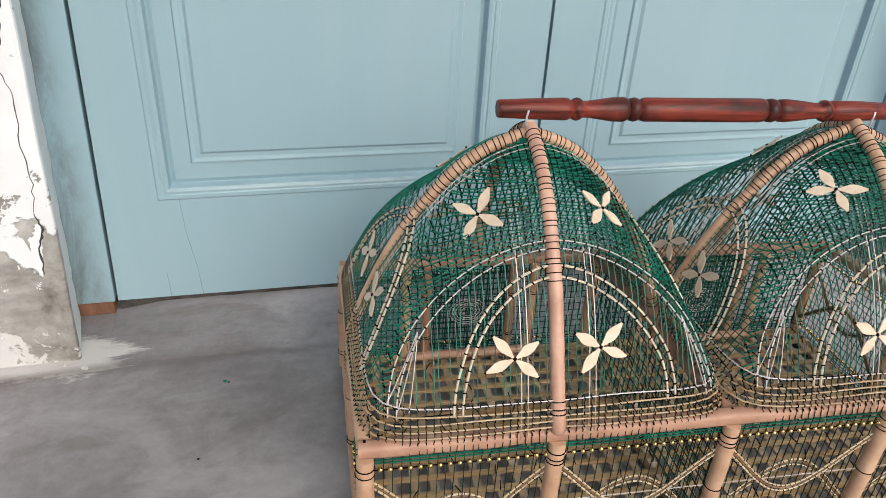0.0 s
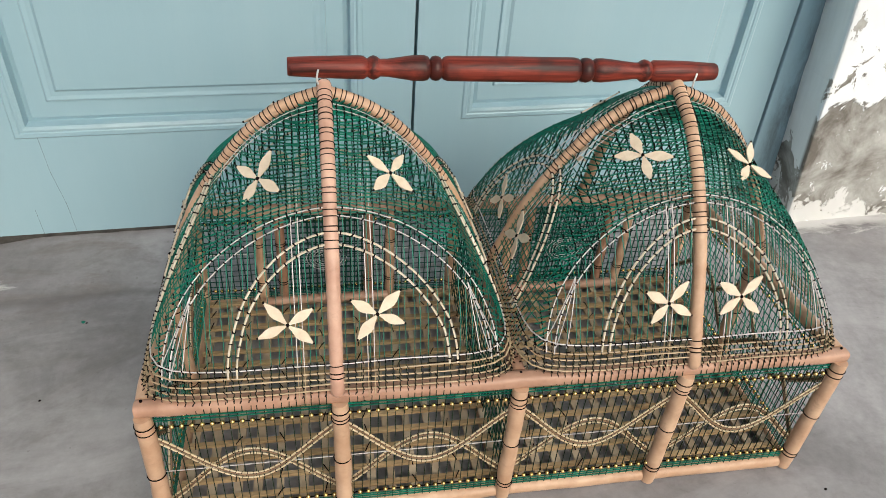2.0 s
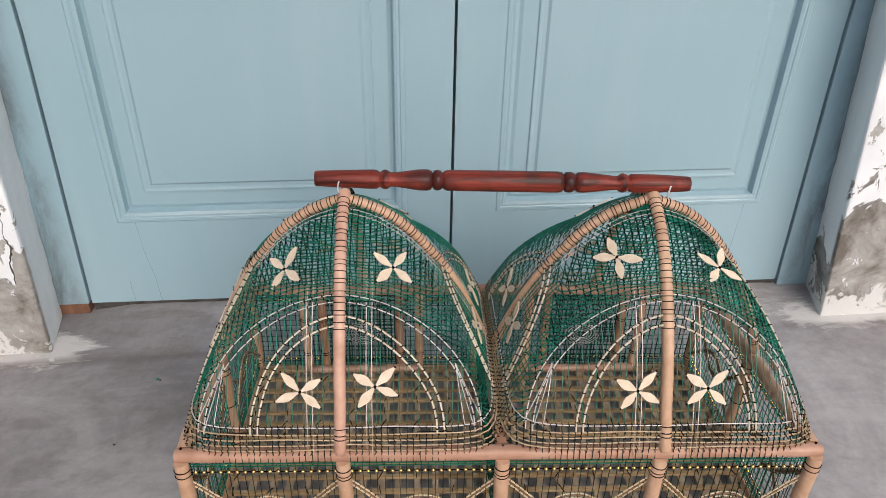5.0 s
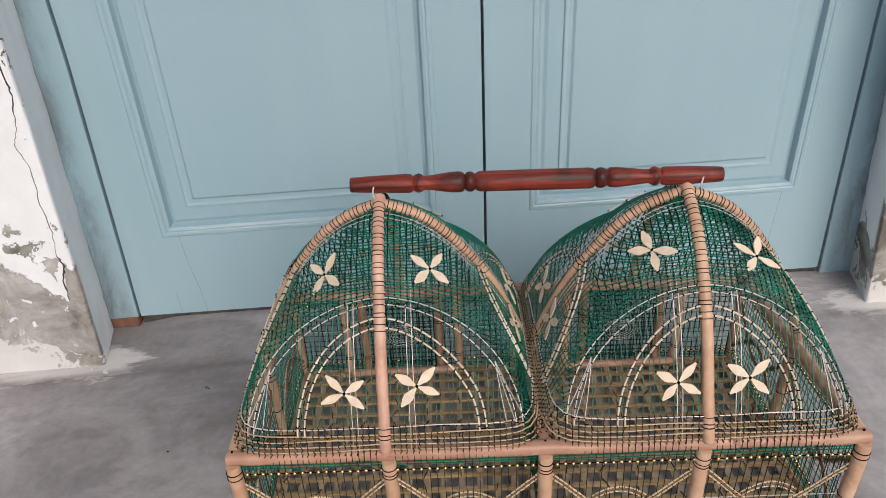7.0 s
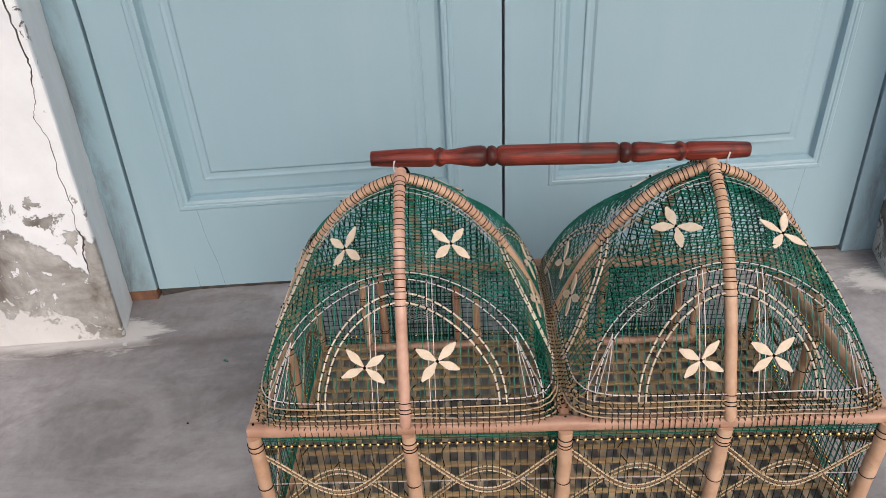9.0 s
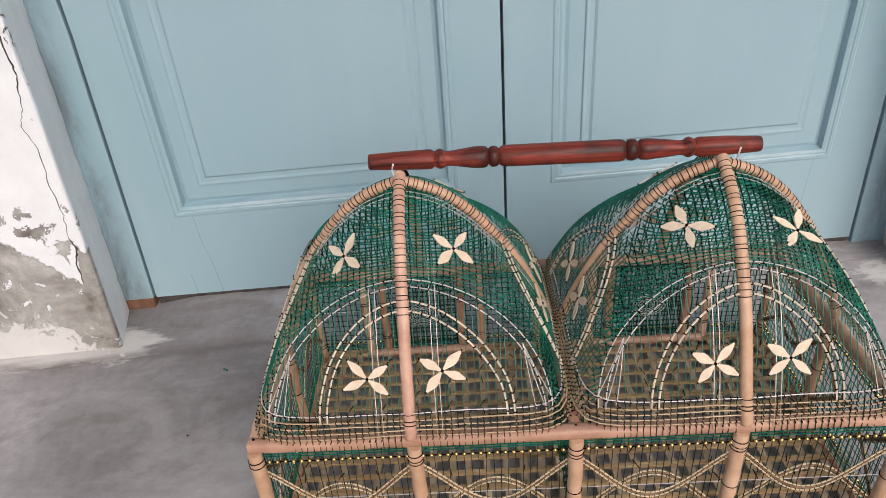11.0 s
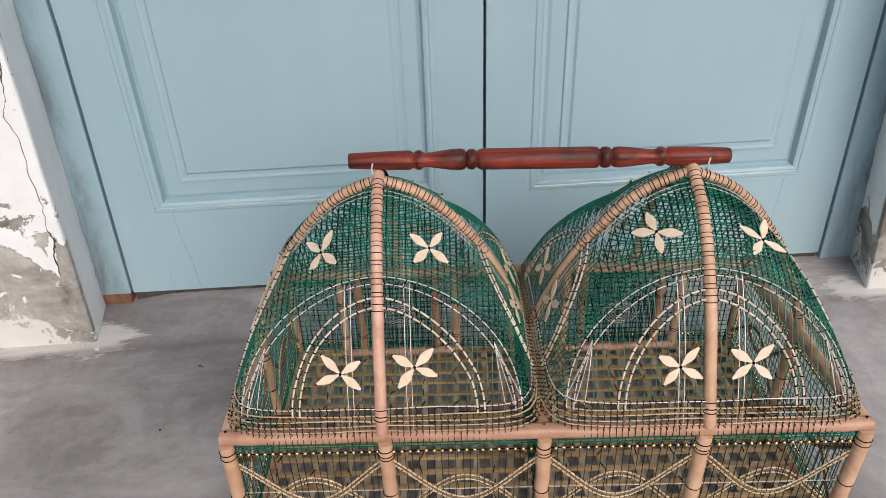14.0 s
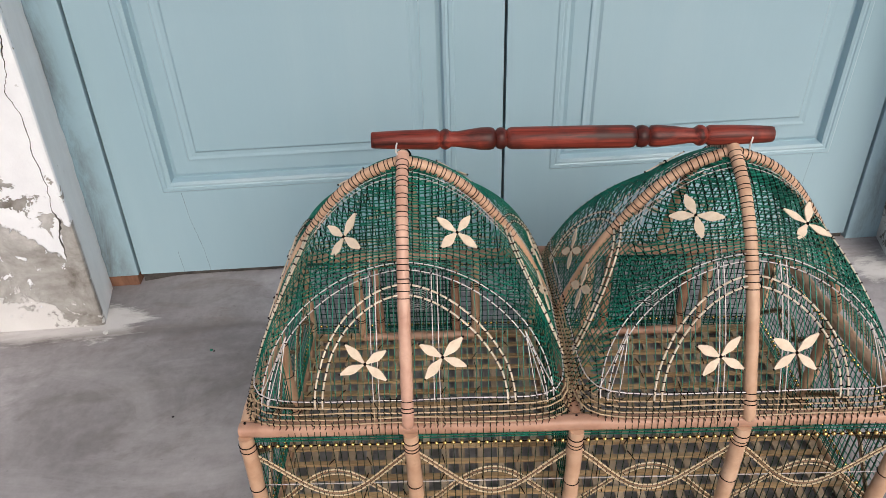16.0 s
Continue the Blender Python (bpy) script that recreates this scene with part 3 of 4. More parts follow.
cage = thing("bird_cage", "twin-domed rattan bird cage with green wire mesh and a red handle", "bird cage")

# rails and posts of the base
rng = random.Random(4)


def stick(p, q, r, wob=0.0006, n=10, section=2.0, flat=1.0, seg=9):
    p, q = np.array(p, float), np.array(q, float)
    pts = [p + (q - p) * s + np.array([rng.uniform(-wob, wob) for _ in range(3)]) * math.sin(math.pi * s) for s in np.linspace(0, 1, seg)]
    rs = [r * (1 + rng.uniform(-0.05, 0.05)) for _ in pts]
    rs[0] *= 0.9
    rs[-1] *= 0.9
    return Geo().tube(pts, rs, n, section=section, flat=flat)


for y, z in ((0.002, TOP), (DEEP, TOP - LOW)):
    part("top_rail", stick((-LONG - .005, y, z), (LONG + .005, y, z), 0.0062, n=12, section=3.4, flat=0.95, seg=25), PINK_RATTAN, cage)
    part("bottom_rail", stick((-LONG - .005, y, .0068), (LONG + .005, y, .0068), 0.0066, n=12, section=2.6, seg=25), RATTAN, cage)
for x in (-LONG, 0.0, LONG):
    m = RATTAN if x else BROWN_CANE
    part("cross_rail", stick((x, .008, TOP), (x, DEEP - .006, TOP - LOW), 0.0068, n=12, section=3.0, flat=0.85, seg=15), m, cage)
    part("bottom_cross_rail", stick((x, .008, .0068), (x, DEEP - .008, .0068), 0.0062, n=10, seg=15), RATTAN, cage)


def rings(pts_at, levels, r, tilt=0.15, thick=0.0006):
    """Small ties round a strip: pts_at(level) gives its centre and way."""
    g = Geo()
    for lv in levels:
        c, d = pts_at(lv)
        d = d / np.linalg.norm(d)
        a = np.cross(d, (0.31, 0.77, 0.55))
        a /= np.linalg.norm(a)
        b = np.cross(d, a)
        k = rng.uniform(-tilt, tilt)
        g.tube([c + r * (math.cos(u) * a + math.sin(u) * b) + d * (k * r * math.cos(u + 1)) for u in np.linspace(0, 2 * math.pi, 9)[:-1]], thick, 4, closed=True)
    return g


def winding(pts_at, s0, s1, turns, r, thick=0.0006):
    """One thread wound round a bar from s0 to s1 along it, each turn nearly level."""
    way = []
    for i in range(turns * 14 + 1):
        u = 2 * math.pi * i / 14
        whole, rest = divmod(i / 14, 1.0)
        lift = whole + max(0.0, rest - 0.75) * 4
        c, d = pts_at(s0 + (s1 - s0) * (lift + 0.18 * math.sin(whole * 2.4)) / turns)
        d = d / np.linalg.norm(d)
        a = np.cross(d, (0.93, -0.31, 0.18) if abs(d[0]) < 0.6 else (0.18, 0.93, -0.31))
        a /= np.linalg.norm(a)
        b = np.cross(d, a)
        way.append(c + r * (math.cos(u) * a + math.sin(u) * b))
    return Geo().tube(way, thick, 4)


POSTS = [(-LONG, 0), (-LONG / 2, 0), (0, 0), (LONG / 2, 0), (LONG, 0), (-LONG, DEEP), (0, DEEP), (LONG, DEEP), (-LONG, MID), (LONG, MID)]
for x, y in POSTS:
    dy = -0.002 if y == 0 else 0.0
    lean = rng.uniform(-0.002, 0.002)
    a, b = np.array((x + lean, y + dy, 0.003)), np.array((x, y + dy, TOP - 0.005 - LOW * y / DEEP))
    r = 0.0071
    post = part("post", stick(a, b, r, n=12, seg=12), RATTAN, cage)
    def along(z):
        return a + (b - a) * (z - a[2]) / (b[2] - a[2]), b - a
    turns = 2 if abs(x) == LONG else 3
    for z0, z1, k in ((0.140 - LOW * y / DEEP, 0.140 - LOW * y / DEEP - 0.0058 * turns, turns), (0.080, 0.077, 1), (0.027, 0.019, 2)):
        part("lashing", winding(along, z0, z1, k, r * 1.03, 0.0005), THREAD, post, "dark thread lashing")

# base floor of woven slats
rows_y = [0.013 + i * (DEEP - 0.026) / 13 for i in range(14)]
rows_x = [-LONG + 0.012 + i * (2 * LONG - 0.024) / 28 for i in range(29)]
for y in rows_y:
    w, t0, t1 = rng.uniform(.0019, .0029), rng.uniform(-.0015, .0015), rng.uniform(-.0015, .0015)
    slat = Geo().prism([(-LONG + .005, y + t0 - w), (LONG - .004, y + t1 - w), (LONG - .004, y + t1 + w), (-LONG + .005, y + t0 + w)], .0150, .0186)
    part("floor_slat", slat, SLAT, cage, smooth=False)
for x in rows_x:
    w, t0, t1 = rng.uniform(.0032, .0043), rng.uniform(-.002, .002), rng.uniform(-.002, .002)
    slat = Geo().prism([(x + t0 - w, .004), (x + t0 + w, .004), (x + t1 + w, DEEP - .004), (x + t1 - w, DEEP - .004)], .0110, .0147)
    part("cross_slat", slat, PALE_SLAT, cage, smooth=False)
knot = Geo()
for y in rows_y:
    for x in rows_x[::2]:
        if rng.random() < 0.75:
            dx, dy, up = rng.uniform(-.003, .004), rng.uniform(.003, .006), rng.uniform(.0, .003)
            knot.tube([(x - dx, y - dy, .0180), (x, y, .0194), (x + .6 * dx, y + .6 * dy, .0190 + .5 * up), (x + dx, y + dy, .0180 + up)], 0.0006, 4)
part("slat_ties", knot, THREAD, cage, "short black threads that tie the slats", kind="stuff")

# wire walls of the base
def wire_wall(start, end, bays, beads_apart, braided=True):
    """Netting, beads and twisted strips between two upright ends of the base."""
    p, q = np.array((*start, 0.0)), np.array((*end, 0.0))
    run = q - p
    n = int(np.linalg.norm(run) / 0.0068)
    def drop(c, z):
        return np.array((0, 0, z * (1 - LOW / 0.15 * c[1] / DEEP)))
    up, net = np.array((0, 0, 1.0)), Geo()
    for i in range(1, n):
        c = p + run * i / n
        j = rng.uniform(-.0012, .0012)
        net.tube([c + up * 0.010, c + up * 0.08 + run / np.linalg.norm(run) * j, c + drop(c, 0.149)], 0.00045 if beads_apart else 0.0005 if braided else 0.00072, 4)
    if not beads_apart:
        for i in range(1, 14):
            z = 0.016 + 0.0092 * i
            net.tube([p + run * u + drop(p + run * u, z + rng.uniform(-.0018, .0018)) for u in np.linspace(0, 1, 9)], 0.0005, 4)
    part("upright_netting", net, OLIVE if beads_apart else GREEN if braided else SHADED_GREEN, cage, kind="stuff")
    for z in (0.1465, 0.1435, 0.140, 0.0215, 0.0185, 0.0155):
        part("green_wire", Geo().tube([p + run * s + drop(p + run * s, z + rng.uniform(-.0005, .0005)) for s in np.linspace(0, 1, 13)], 0.0006, 4), GREEN, cage)
    part("white_wire", Geo().tube([p + up * 0.079, q + up * 0.079], 0.00045, 4), WHITE_WIRE, cage)
    side = np.cross(run, up)
    side = side / np.linalg.norm(side) * 0.0012
    for b in range(bays if braided else 0):
        a, w = p + run * b / bays, run / bays
        for sign in (1, -1):
            core = []
            for s in np.linspace(0.03, 0.97, 31):
                f = 0.0145 * math.cos(2 * math.pi * s) + 0.030 * (2 * s - 1) ** 2
                core.append(a + w * s - side * 1.4 + drop(a + w * s, 0.079 + sign * f) + side * sign)
            part("strip_core", Geo().tube(core, 0.0014, 5), DARK_CORE, cage)
            for off in (0.0031, -0.0031):
                pts = []
                for s in np.linspace(0.03, 0.97, 31):
                    f = 0.0145 * math.cos(2 * math.pi * s) + 0.030 * (2 * s - 1) ** 2
                    pts.append(a + w * s - side * 0.6 + drop(a + w * s, 0.079 + sign * f + off) + side * sign)
                strip = part("twisted_strip", Geo().tube(pts, 0.0009, 5), CREAM, cage)
                part("tie", rings(lambda k: (pts[k], pts[k + 1] - pts[k - 1]), range(1, 30), 0.00105, thick=0.0003), THREAD, strip, kind="stuff")
    for z in (0.1345, 0.0275):
        part("bead_wire", Geo().tube([p + run * s + drop(p + run * s, z) + side * 1.2 for s in np.linspace(0, 1, 9)], 0.0006, 4), THREAD, cage)
    k = int(np.linalg.norm(run) / 0.0075)
    for z in (0.1345, 0.0275):
        cs = [p + run * (i + 0.5) / k + drop(p + run * (i + 0.5) / k, z + rng.uniform(-.0004, .0004)) + side * 1.2 for i in range(k)]
        if beads_apart:
            for c in cs:
                o = part("bead", BEAD, GOLD, cage)
                o.location = c
        else:
            g = Geo()
            for c in cs:
                g.ball(c, 0.0024)
            part("bead_row", g, GOLD, cage, "row of small gold beads", kind="stuff")


BEAD = Geo().ball((0, 0, 0), 0.0022, 8, 5).mesh("bead", GOLD)
wire_wall((-LONG, 0), (LONG, 0), 4, True)
wire_wall((LONG, DEEP), (-LONG, DEEP), 4, False, False)
wire_wall((-LONG, DEEP), (-LONG, 0), 2, False)
wire_wall((LONG, 0), (LONG, DEEP), 2, False)

# partition between the two halves
net = Geo()
for i in range(1, 30):
    y = DEEP * i / 30
    net.tube([(0, y, 0.012), (0, y, 0.149 - LOW * y / DEEP)], 0.0006, 4)
for i in range(1, 12):
    net.tube([(0.0008, 0.004, 0.012 + i * 0.0115), (0.0008, DEEP - .004, 0.012 + i * 0.0115)], 0.0006, 4)
part("partition_netting", net, SHADED_GREEN, cage, kind="stuff")

# sliding doors in the rear wall: guides, a netting in shade-darkened green, and a coil of pale wire in the middle of
# each
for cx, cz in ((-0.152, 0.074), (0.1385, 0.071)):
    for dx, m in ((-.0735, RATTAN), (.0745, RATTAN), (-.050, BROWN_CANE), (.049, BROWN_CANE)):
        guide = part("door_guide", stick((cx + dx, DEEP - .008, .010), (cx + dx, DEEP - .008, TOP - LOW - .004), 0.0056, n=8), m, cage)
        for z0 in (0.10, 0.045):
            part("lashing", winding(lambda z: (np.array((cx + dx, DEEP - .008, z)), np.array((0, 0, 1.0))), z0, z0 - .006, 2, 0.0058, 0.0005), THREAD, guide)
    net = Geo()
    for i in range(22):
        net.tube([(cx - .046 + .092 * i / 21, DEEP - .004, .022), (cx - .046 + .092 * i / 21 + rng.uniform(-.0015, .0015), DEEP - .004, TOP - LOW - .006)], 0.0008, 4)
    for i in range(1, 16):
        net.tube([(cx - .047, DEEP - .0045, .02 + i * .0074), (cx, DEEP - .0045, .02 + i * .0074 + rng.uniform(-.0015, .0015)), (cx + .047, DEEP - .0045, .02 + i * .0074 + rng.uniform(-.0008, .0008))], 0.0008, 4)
    part("rear_door_netting", net, SHADED_GREEN, cage, "green wire netting of the rear door, shade put into its colour", kind="stuff")
    coil = []
    for i in range(5 * 20 + 1):
        u, w = 2 * math.pi * i / 20, 0.006 + 0.018 * i / 100
        coil.append((cx + w * math.cos(u), DEEP - .0065, cz + 0.78 * w * math.sin(u)))
    part("wire_coil", Geo().tube(coil, 0.00034, 4), WHITE_WIRE, cage, "coil of pale wire on the rear door")
    part("door_bar", stick((cx - .072, DEEP - .016, .0200), (cx + .072, DEEP - .016, .0215), 0.0055, n=8), PINK_RATTAN, cage)


# ---- domes ----
def dome(cx):
    def at(p):
        back = max(0.0, (p[1] - MID) / (DEEP - MID))
        return np.array((cx + p[0], p[1], p[2] - LOW * back * min(1.0, max(0.0, (0.27 - p[2]) / 0.11))))

    def line(face, s_list, z_list, lift=0.0):
        return [at(skin(face, s, z, lift)) for s, z in zip(s_list, z_list)]

    # ribs: one arch from side to side, one from front to rear over it
    half = RIB_LINE[::-1]
    side_arch = [at((-r, MID, z)) for r, z in half] + [at((r, MID, z)) for r, z in RIB_LINE[1:]]
    long_arch = [at((0, MID - r - .006 * max(0, (.20 - z) / .05), z + .004 * max(0, 1 - r / .05))) for r, z in half] + [at((0, MID + r * BACK, z + .004 * max(0, 1 - r / .05))) for r, z in RIB_LINE[1:]]
    long_arch = [p for p in long_arch if p[1] > MID or p[2] > 0.1562]
    for pts, parted in ((side_arch, "side_rib"), (long_arch, "front_rib")):
        pts = np.array(pts)
        n, top = len(pts), int(np.argmax(pts[:, 2]))
        for lo, hi in ((0, top + 1), (top, n)):
            seg = pts[lo:hi]
            if lo:
                seg = seg[::-1]
            thick = [(0.0051 if parted == "side_rib" else 0.0056) * (1 + rng.uniform(-.03, .03)) for _ in seg]
            thick[0] *= 0.72
            seg = np.vstack([seg[:1] + 0.35 * (seg[:1] - seg[1:2]), seg])
            thick = [thick[0] * 0.5] + thick
            rib = part(parted, Geo().tube(seg, thick, 12), ROSY_RATTAN if parted == "front_rib" and cx < 0 else RATTAN, cage)
            d = np.gradient(seg, axis=0)
            arc = np.concatenate([[0], np.cumsum(np.linalg.norm(np.diff(seg, axis=0), axis=1))])
            whole = arc[-1]

            def on(s):
                return (np.array([np.interp(s, arc, seg[:, k]) for k in range(3)]), np.array([np.interp(s, arc, d[:, k]) for k in range(3)]))
            part("lashing", winding(on, whole - 0.008, whole - 0.138, 28 if parted == "side_rib" else 23, 0.0052 if parted == "side_rib" else 0.0057, 0.00045), THREAD, rib, "dark thread wound round the rib")
            part("lashing", winding(on, 0.026, 0.010, 3, 0.0052 if parted == "side_rib" else 0.0057, 0.0005), THREAD, rib, "dark thread wound round the rib")

    PITCH = 0.0057
    B = (0.128, 0.176, 0.283, 1.9)
    C = (0.083, 0.178, 0.268, 2.0)
    # upright wires, a little slack between the foot and the arches
    for face in (0, 1, 2, 3):
        joined, foot = Geo(), Geo()
        width = 0.141
        k = int(2 * width / PITCH)
        for i in range(k + 1):
            s = -width + 2 * width * i / k + rng.uniform(-.0006, .0006)
            if abs(s) < 0.005:
                continue
            zs = np.linspace(0.150, 0.338, 44)
            if face in (0, 2):
                run = [z for z in zs if abs(s) < 0.985 * spread(z)]
            else:
                run = [z for z in zs if abs(s) < 0.80 * spread(z) and arch_half(z, *B) > abs(s)]
            if len(run) < 3:
                continue
            sway, beat = rng.uniform(-.0016, .0016), rng.uniform(0, 6)
            pts = line(face, [s + sway * math.sin(math.pi * min(1.0, (z - run[0]) / 0.12)) + 0.0003 * math.sin(150 * z + beat) for z in run], run)
            if face == 0:
                low = [k for k, z in enumerate(run) if z < 0.182]
                if low:
                    foot.tube(pts[:low[-1] + 2], 0.00045, 4)
                if len(pts) - len(low) > 2:
                    part("upright_wire", Geo().tube(pts[len(low):], [0.0004 if z < 0.25 else 0.00056 for z in run[len(low):]], 4), GREEN, cage)
            else:
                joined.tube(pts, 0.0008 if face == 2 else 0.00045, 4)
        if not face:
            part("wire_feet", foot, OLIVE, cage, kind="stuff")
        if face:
            # rear wires get the darkened green, as if shaded by the mesh before them
            part("upright_wires", joined, SHADED_GREEN if face == 2 else GREEN, cage, kind="stuff")

    # bowed wires between the wide arch and the ribs, with a knot wherever they cross an upright one
    top_s, top_z = RIB_LINE[:, 0], RIB_LINE[:, 1]
    arc = np.concatenate([[0], np.cumsum(np.hypot(np.diff(top_s), np.diff(top_z)))])

    def wide_arch(s):
        u = min(1.0, abs(s) / B[0])
        return B[1] + (B[2] - B[1]) * max(0.0, 1 - u ** 1.75) ** (1 / B[3])

    def rib_z(s):
        return float(np.interp(abs(s), top_s, top_z))

    first = float(np.interp(B[2], top_z[::-1], arc[::-1]))
    count = int(first / 0.0028)
    heights = [float(np.interp(first * i / count, arc, top_z)) for i in range(1, count)]
    heights += [B[2] - 0.0028 * i for i in range(36)]
    for face in (0, 2):
        level, knots = Geo(), Geo()
        for z0 in heights:
            runs, run = [], []
            for s in 0.1465 * np.sin(np.linspace(-math.pi / 2, math.pi / 2, 91)):
                z = z0 - 0.42 * (top_z[0] - rib_z(s)) + 0.0004 * math.sin(90 * s + 700 * z0) + 0.0003 * math.sin(230 * s + 1900 * z0)
                if wide_arch(s) < z < rib_z(s) and z > 0.158:
                    run.append(at(skin(face, s, z)))
                else:
                    runs.append(run)
                    run = []
            runs.append(run)
            for run in runs:
                if len(run) > 2:
                    level.tube(run, 0.00074 if face == 0 else 0.00095, 4)
            k = int(2 * 0.141 / PITCH)
            for i in range(k + 1) if face == 0 else ():
                s = -0.141 + 0.282 * i / k
                z = z0 - 0.42 * (top_z[0] - rib_z(s))
                if wide_arch(s) < z < rib_z(s) - 0.002 and z > 0.158:
                    q, lean = rng.uniform(.0004, .0009), rng.uniform(-.0006, .0006)
                    knots.tube([at(skin(0, s + lean * d / q + rng.uniform(-.0003, .0003), z + d, 0.0004)) for d in (-q, q)], 0.00066, 4)
        part("level_wires", level, GREEN, cage, kind="stuff")
        if face == 0:
            part("knots", knots, THREAD, cage, kind="stuff")
    level = Geo()
    for face in (1, 3):
        z = 0.192
        while z < 0.285:
            run = [at(skin(face, s, z)) for s in np.linspace(-0.86, 0.86, 25) * spread(z)]
            level.tube(run, 0.00045, 4)
            z += 0.0048
    part("side_wires", level, GREEN, cage, kind="stuff")
    # short dark ties where each upright crosses a bamboo band, with their ends on the rail
    bind = Geo()
    for face in (0, 1, 2, 3):
        k = int(2 * 0.141 / PITCH)
        for i in range(k + 1):
            s = -0.141 + 0.282 * i / k
            for z in (0.1625, 0.1672, 0.172, 0.177, 0.1835):
                if rng.random() < 0.07:
                    continue
                q, tilt = rng.uniform(.0009, .0015), rng.uniform(-.0002, .0012)
                bind.tube([at(skin(face, s - tilt * d, z + q * d, 0.0022 - 0.0009 * abs(d))) for d in (-1, 0, 1)], 0.0005, 4)
            tilt = rng.uniform(-.0012, .0004)
            bind.tube([at(skin(face, s + tilt * d, 0.1594 - .0013 * d, 0.0006 + .0012 * d)) for d in (0, 0.5, 1)], 0.00048, 4)
    part("binding_threads", bind, THREAD, cage, kind="stuff")

    # bands of bamboo round the foot, and a white wire over them
    for z, m, r in ((0.1625, BAND, .00078), (0.1672, BAND, .00078), (0.172, BAND, .00078), (0.177, BAND, .00078), (0.1835, WHITE_WIRE, .0006)):
        rr, p = spread(z) + 0.0012, fullness(z)
        ring, ph = [], rng.uniform(0, 6)
        for a in np.linspace(0, 2 * np.pi, 97)[:-1]:
            c, s_ = math.cos(a), math.sin(a)
            k = (abs(c) ** p + abs(s_) ** p) ** (-1 / p) * rr
            y = k * s_
            ring.append(at((k * c, MID + (y if y < 0 else y * BACK), z + 0.0007 * math.sin(5 * a + ph) + 0.0004 * math.sin(11 * a + 2 * ph))))
        part("foot_band" if m is BAND else "white_hoop", Geo().tube(ring, r, 5, closed=True), m, cage)

    # arches in pairs
    def arch(face, half_w, z0, z1, power, mat, r, name, shift=0.0):
        zs = np.concatenate([np.linspace(z0, z1 - 0.012, 40), z1 - 0.012 * np.linspace(1, 0, 24)[1:] ** 2])
        left = [(-arch_half(z, half_w, z0, z1, power), z) for z in zs]
        pts = left + [(-s, z) for s, z in left[::-1][1:]]
        way = [at(skin(face, s + shift * min(1.0, (z1 - z) / 0.06), z, 0.0016)) for s, z in pts]
        o = part(name, Geo().tube(way, r, 5), mat, cage)
        gone, marks = 0.0, []
        for k in range(1, len(way) - 1):
            gone += np.linalg.norm(way[k] - way[k - 1])
            if gone > 0.0078:
                gone = rng.uniform(-.0008, .0008)
                marks.append(k)
        part("tie", rings(lambda k: (way[k], way[k + 1] - way[k - 1]), marks, r * 1.25, tilt=0.5, thick=0.0006), THREAD, o, kind="stuff")

    for face in (0, 2, 1, 3):
        wide, off = (C[0] + .004, .007) if cx < 0 and face == 0 else (C[0], 0.0)
        arch(face, wide, C[1], C[2] + .004, C[3], IVORY, 0.00092, "inner_arch", off)
        arch(face, wide - .0065, C[1], C[2] - .003, C[3], IVORY, 0.00092, "inner_arch", off)
        if face in (0, 2):
            arch(face, B[0], B[1], B[2] + .004, B[3], WHITE_WIRE, 0.00054, "outer_arch")
            arch(face, B[0] - .006, B[1], B[2] - .001, B[3], WHITE_WIRE, 0.00054, "outer_arch")
            # thin white uprights, in pairs
            for s in (-.029, -.024, .024, .029):
                part("tan_upright", Geo().tube(line(face, [s] * 6, np.linspace(0.155, 0.184, 6), 0.0012), 0.00042, 4), BAND, cage)
                zs = np.linspace(B[2] - .002, B[2] + .026, 8)
                part("white_upright", Geo().tube(line(face, [s] * 8, zs, -0.0014), 0.0004, 4), WHITE_WIRE, cage)
                zs = np.linspace(0.184, B[2] - .002, 20)
                part("white_upright", Geo().tube(line(face, [s] * 20, zs, 0.0012), 0.00046, 4), WHITE_WIRE, cage)
            # white lines that follow the side ribs at a small distance
            for away in (0.0125, 0.0180):
                half_way = []
                for z in np.linspace(0.215, 0.3424, 60):
                    r, p = spread(z), fullness(z)
                    if r > away:
                        half_way.append((r * max(0.0, 1 - (away / r) ** p) ** (1 / p), z))
                half_way.append((0.0, half_way[-1][1] + 0.0006))
                way = [(-u, z) for u, z in half_way] + [(u, z) for u, z in half_way[::-1][1:]]
                part("rib_line", Geo().tube([at((u, MID + (away + .0012) * (-1 if face == 0 else BACK), z)) for u, z in way], 0.00045, 4), WHITE_WIRE, cage)
            # a fan of three white wires under each shoulder of the wide arch
            for side in (-1, 1):
                for low in (.113, .121, .130):
                    zs = np.linspace(0.181, wide_arch(.104) - .003, 12)
                    part("fan_wire", Geo().tube(line(face, [side * v for v in np.linspace(low, .104, 12)], zs, 0.0012), 0.00040, 4), WHITE_WIRE, cage)

    # flowers of four split-bamboo petals
    def flower(face, s, z, turns, size=0.0245, off=0.0):
        a, b, n = skin_frame(face, s, z)
        c = at(skin(face, s, z, 0.003 + off * 0.006))
        if off:      # a flower that stands a little away from the wires
            a = (1 - off) * np.array(a) + off * np.array((1.0, 0, 0))
            a, b = a / np.linalg.norm(a), np.array(b)
            n = np.cross(a, b) if np.dot(np.cross(a, b), n) > 0 else np.cross(b, a)
        o = thing("flower", "", "")
        o.parent = cage
        for turn in turns:
            th = radians(turn)
            d, e = math.cos(th) * a + math.sin(th) * b, -math.sin(th) * a + math.cos(th) * b
            ln, wd = size * rng.uniform(0.93, 1.05), 0.0042 * rng.uniform(0.9, 1.1)
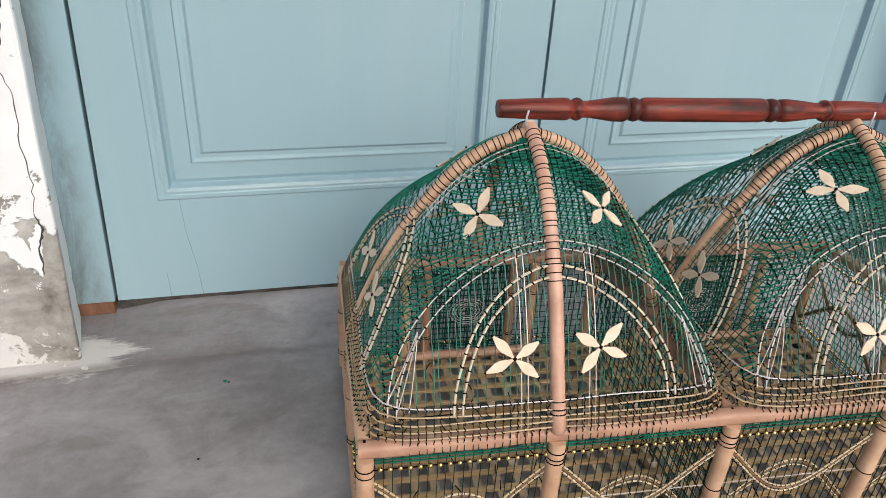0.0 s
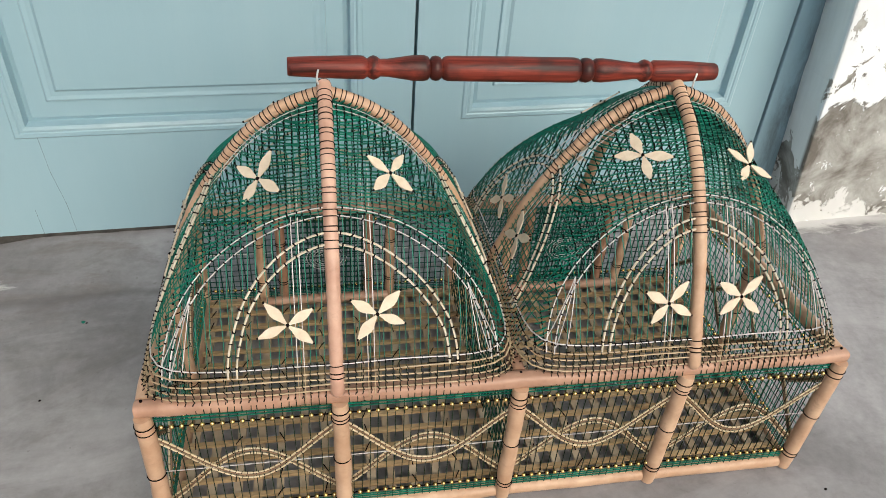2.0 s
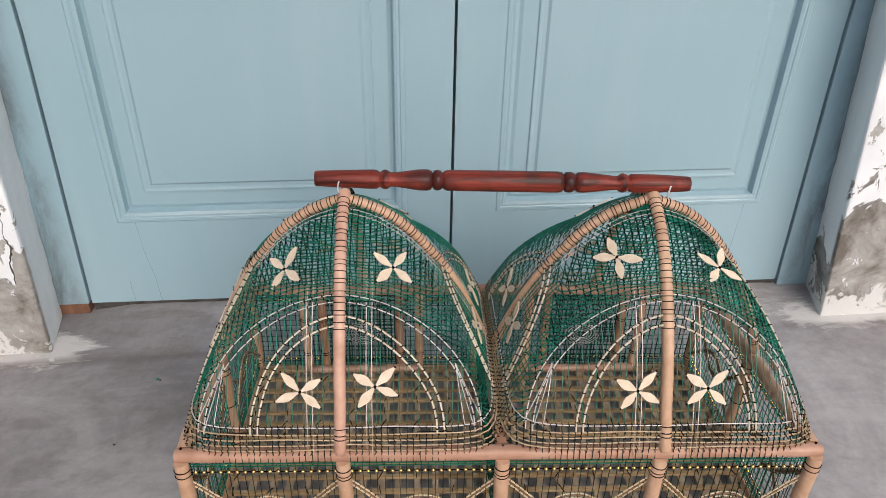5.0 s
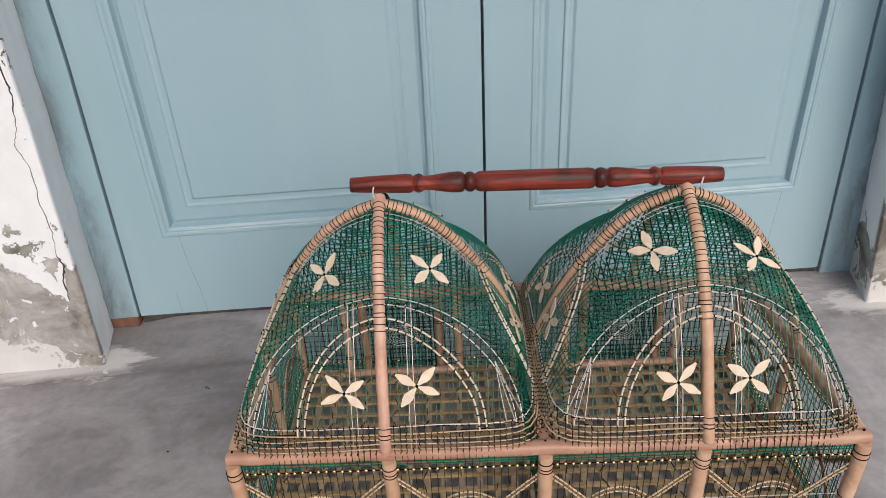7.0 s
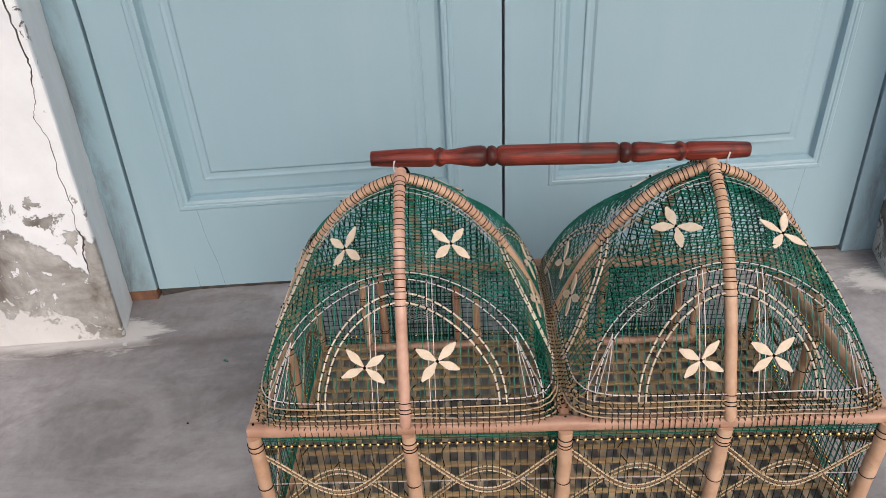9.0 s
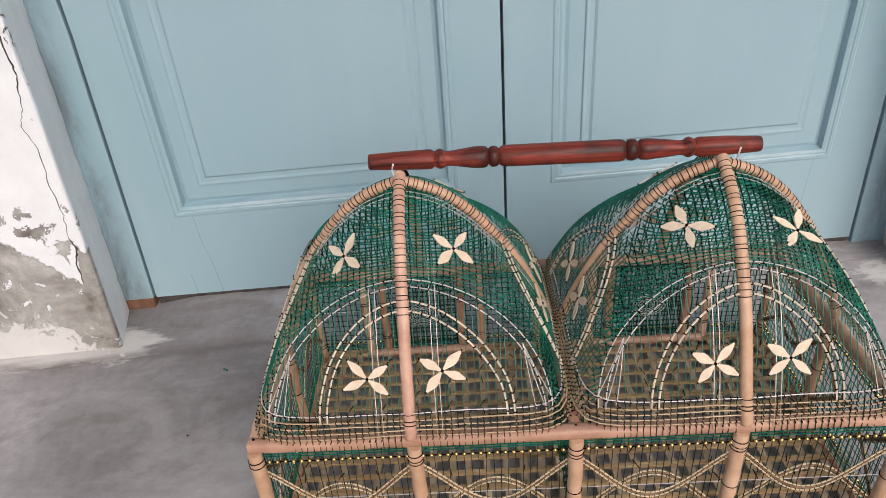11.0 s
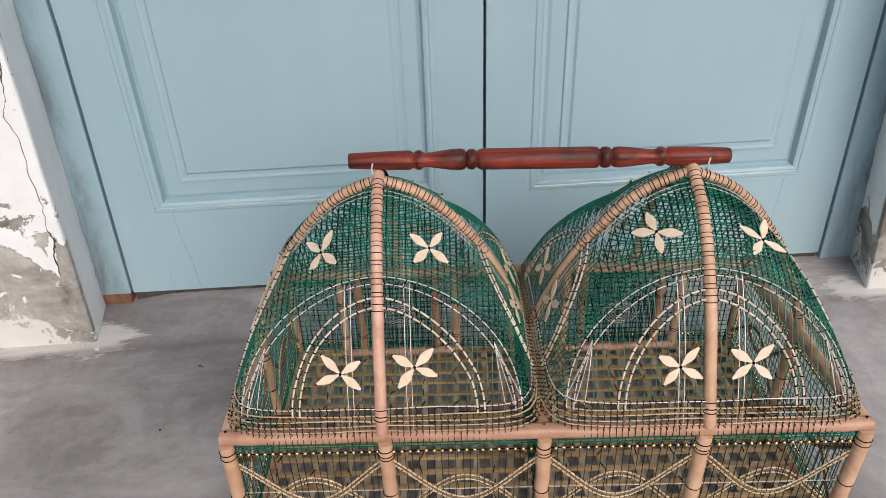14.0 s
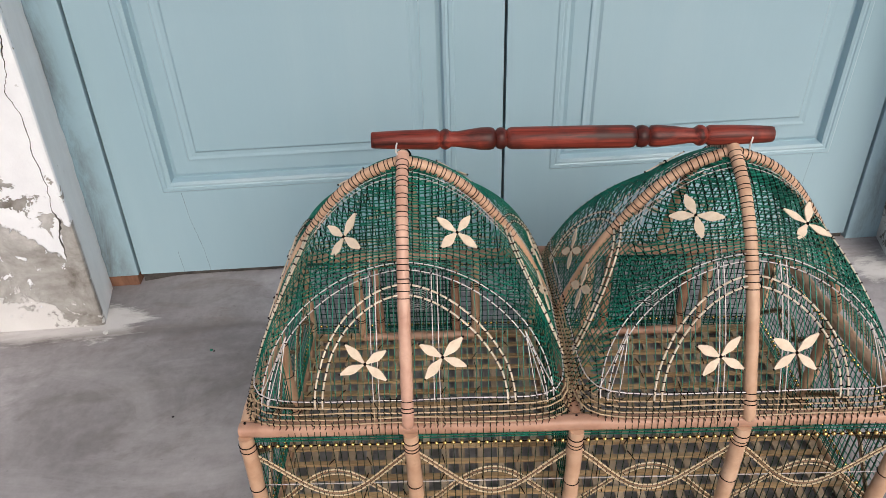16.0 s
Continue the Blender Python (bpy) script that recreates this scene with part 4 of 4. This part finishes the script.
            prof = [(0.03, 0.12), (0.2, 0.46), (0.4, 0.9), (0.52, 1.0), (0.66, 0.86), (0.85, 0.42), (1.0, 0.06)]
            up = [c + d * ln * u + e * wd * w for u, w in prof]
            dn = [c + d * ln * u - e * wd * w for u, w in prof]
            g = Geo()
            for lay in (0.0007, -0.0004):
                g.v += [tuple(p + n * lay) for p in up + dn[::-1]]
            m = len(prof) * 2
            g.f += [tuple(range(m)), tuple(reversed(range(m, 2 * m)))]
            g.f += [(i, m + i, m + (i + 1) % m, (i + 1) % m) for i in range(m)]
            petal = part("petal", g, PETAL, o, smooth=False)
            o_tie = Geo().ball(c + d * ln * 0.98 + n * 0.0003, 0.0010, 6, 4)
            part("tie", o_tie, THREAD, o)
        part("centre_tie", Geo().ball(c + n * 0.0006, 0.0016, 6, 4), THREAD, o)

    if cx < 0:
        high, low = ((94, -3, 266, 177), (119, 21, -62, 194)), ((132, 32, -40, 202), (149, 45, -22, 231))
    else:
        high, low = ((139, 16, -52, 202), (50, -50, -150, 125)), ((152, 48, -29, 228), (147, 43, -42, 218))
    spots = ((-.0520, .297), (.047, .2995), (-.0345, .2155), (.032, .2195)) if cx < 0 else ((-.0415, .307), (.0555, .2975), (-.0285, .2145), (.0355, .2165))
    for face in (0, 2):
        flower(face, *spots[0], high[0])
        flower(face, *spots[1], high[1], off=0.55 if cx > 0 and face == 0 else 0.0)
    for face in (0, 1, 2, 3):
        flower(face, *spots[2], low[0])
        flower(face, *spots[3], low[1])


dome(-0.1482)
dome(0.1482)

# nail heads where the rails cross
for x in (-LONG, 0.0, LONG):
    part("nail", Geo().tube([(x, 0.004, TOP + .0045), (x, 0.004, TOP + .0066)], 0.0012, 8), THREAD, cage, "dark nail head")

# ---- the handle ----
profile = [(0, 28), (6, 30), (92, 34), (225, 38), (240, 37), (252, 29), (262, 36), (272, 39), (282, 36), (294, 28), (318, 29), (352, 34), (400, 41), (435, 42), (450, 38), (456, 29), (464, 38), (476, 41), (488, 38), (496, 30), (504, 37), (515, 41),
           (740, 42), (950, 42), (965, 39), (972, 30), (980, 39), (996, 42), (1010, 38), (1018, 30), (1028, 39), (1050, 41), (1102, 36), (1170, 28), (1186, 28), (1198, 37), (1208, 39), (1218, 36), (1228, 29), (1240, 37), (1350, 36), (1466, 30), (1474, 28)]
unit = 0.359 / 1474
HANDLE_Y = 0.152
ends = np.array((-0.1755, HANDLE_Y, 0.3600)), np.array((0.1835, HANDLE_Y, 0.3550))
grip = Geo().tube([ends[0] + (ends[1] - ends[0]) * u / 1474 for u, _ in profile], [r * unit for _, r in profile], 20)
part("handle", grip, MAHOGANY, cage, "turned dark red wooden carrying handle")
for x, z in ((-0.153, 0.360), (0.162, 0.356)):
    loop = [(x + dx, HANDLE_Y + dy, z + dz) for dx, dy, dz in ((.003, -.004, -.022), (.001, -.0075, -.013), (-.0005, -.0095, -.007), (0, -.0096, -.002), (.001, -.0085, .001))]
    part("hook", Geo().tube(smooth_line(loop, 5), 0.0008, 6), STEEL, cage, "bright wire hook")

# ---- crumbs on the floor ----
def crumb(name, label, x, y, size, mat, seed):
    """A broken flake that lies on the floor."""
    r2 = random.Random(seed)
    bm = bmesh.new()
    bmesh.ops.create_icosphere(bm, subdivisions=1, radius=size)
    for v in bm.verts:
        v.co = Vector((v.co.x * r2.uniform(0.7, 1.4), v.co.y * r2.uniform(0.6, 1.2), max(0.0, v.co.z + size * 0.3) * r2.uniform(0.4, 0.7)))
    me = bpy.data.meshes.new(name)
    bm.to_mesh(me)
    bm.free()
    me.materials.append(mat)
    ob = new(name, me)
    ob.location = (x, y, 0.0)
    ob.rotation_euler[2] = r2.uniform(0, 6)
    return tagged(ob, label, "debris", "crumbs on the floor")


FLAKE = dyed("plaster flake", (0.55, 0.54, 0.52), (0.80, 0.79, 0.77), 0.9, 80)
for k, (x, y, size) in enumerate(((-0.589, 0.319, 0.0045), (-0.550, 0.439, 0.003), (-0.564, 0.352, 0.0025), (-0.612, 0.327, 0.0028))):
    crumb("plaster_flake", "small white flake of wall plaster on the cement floor", x, y, size, FLAKE, k)
for k, (x, y, size) in enumerate(((0.096, -0.026, 0.0018), (0.322, -0.033, 0.0018), (-0.446, 0.161, 0.0015), (-0.427, 0.276, 0.0016))):
    crumb("dark_crumb", "tiny dark crumb on the grey cement floor", x, y, size, THREAD, 20 + k)
crumb("green_scrap", "tiny scrap of green wire coating on the cement floor", -0.431, 0.278, 0.0026, GREEN, 40)
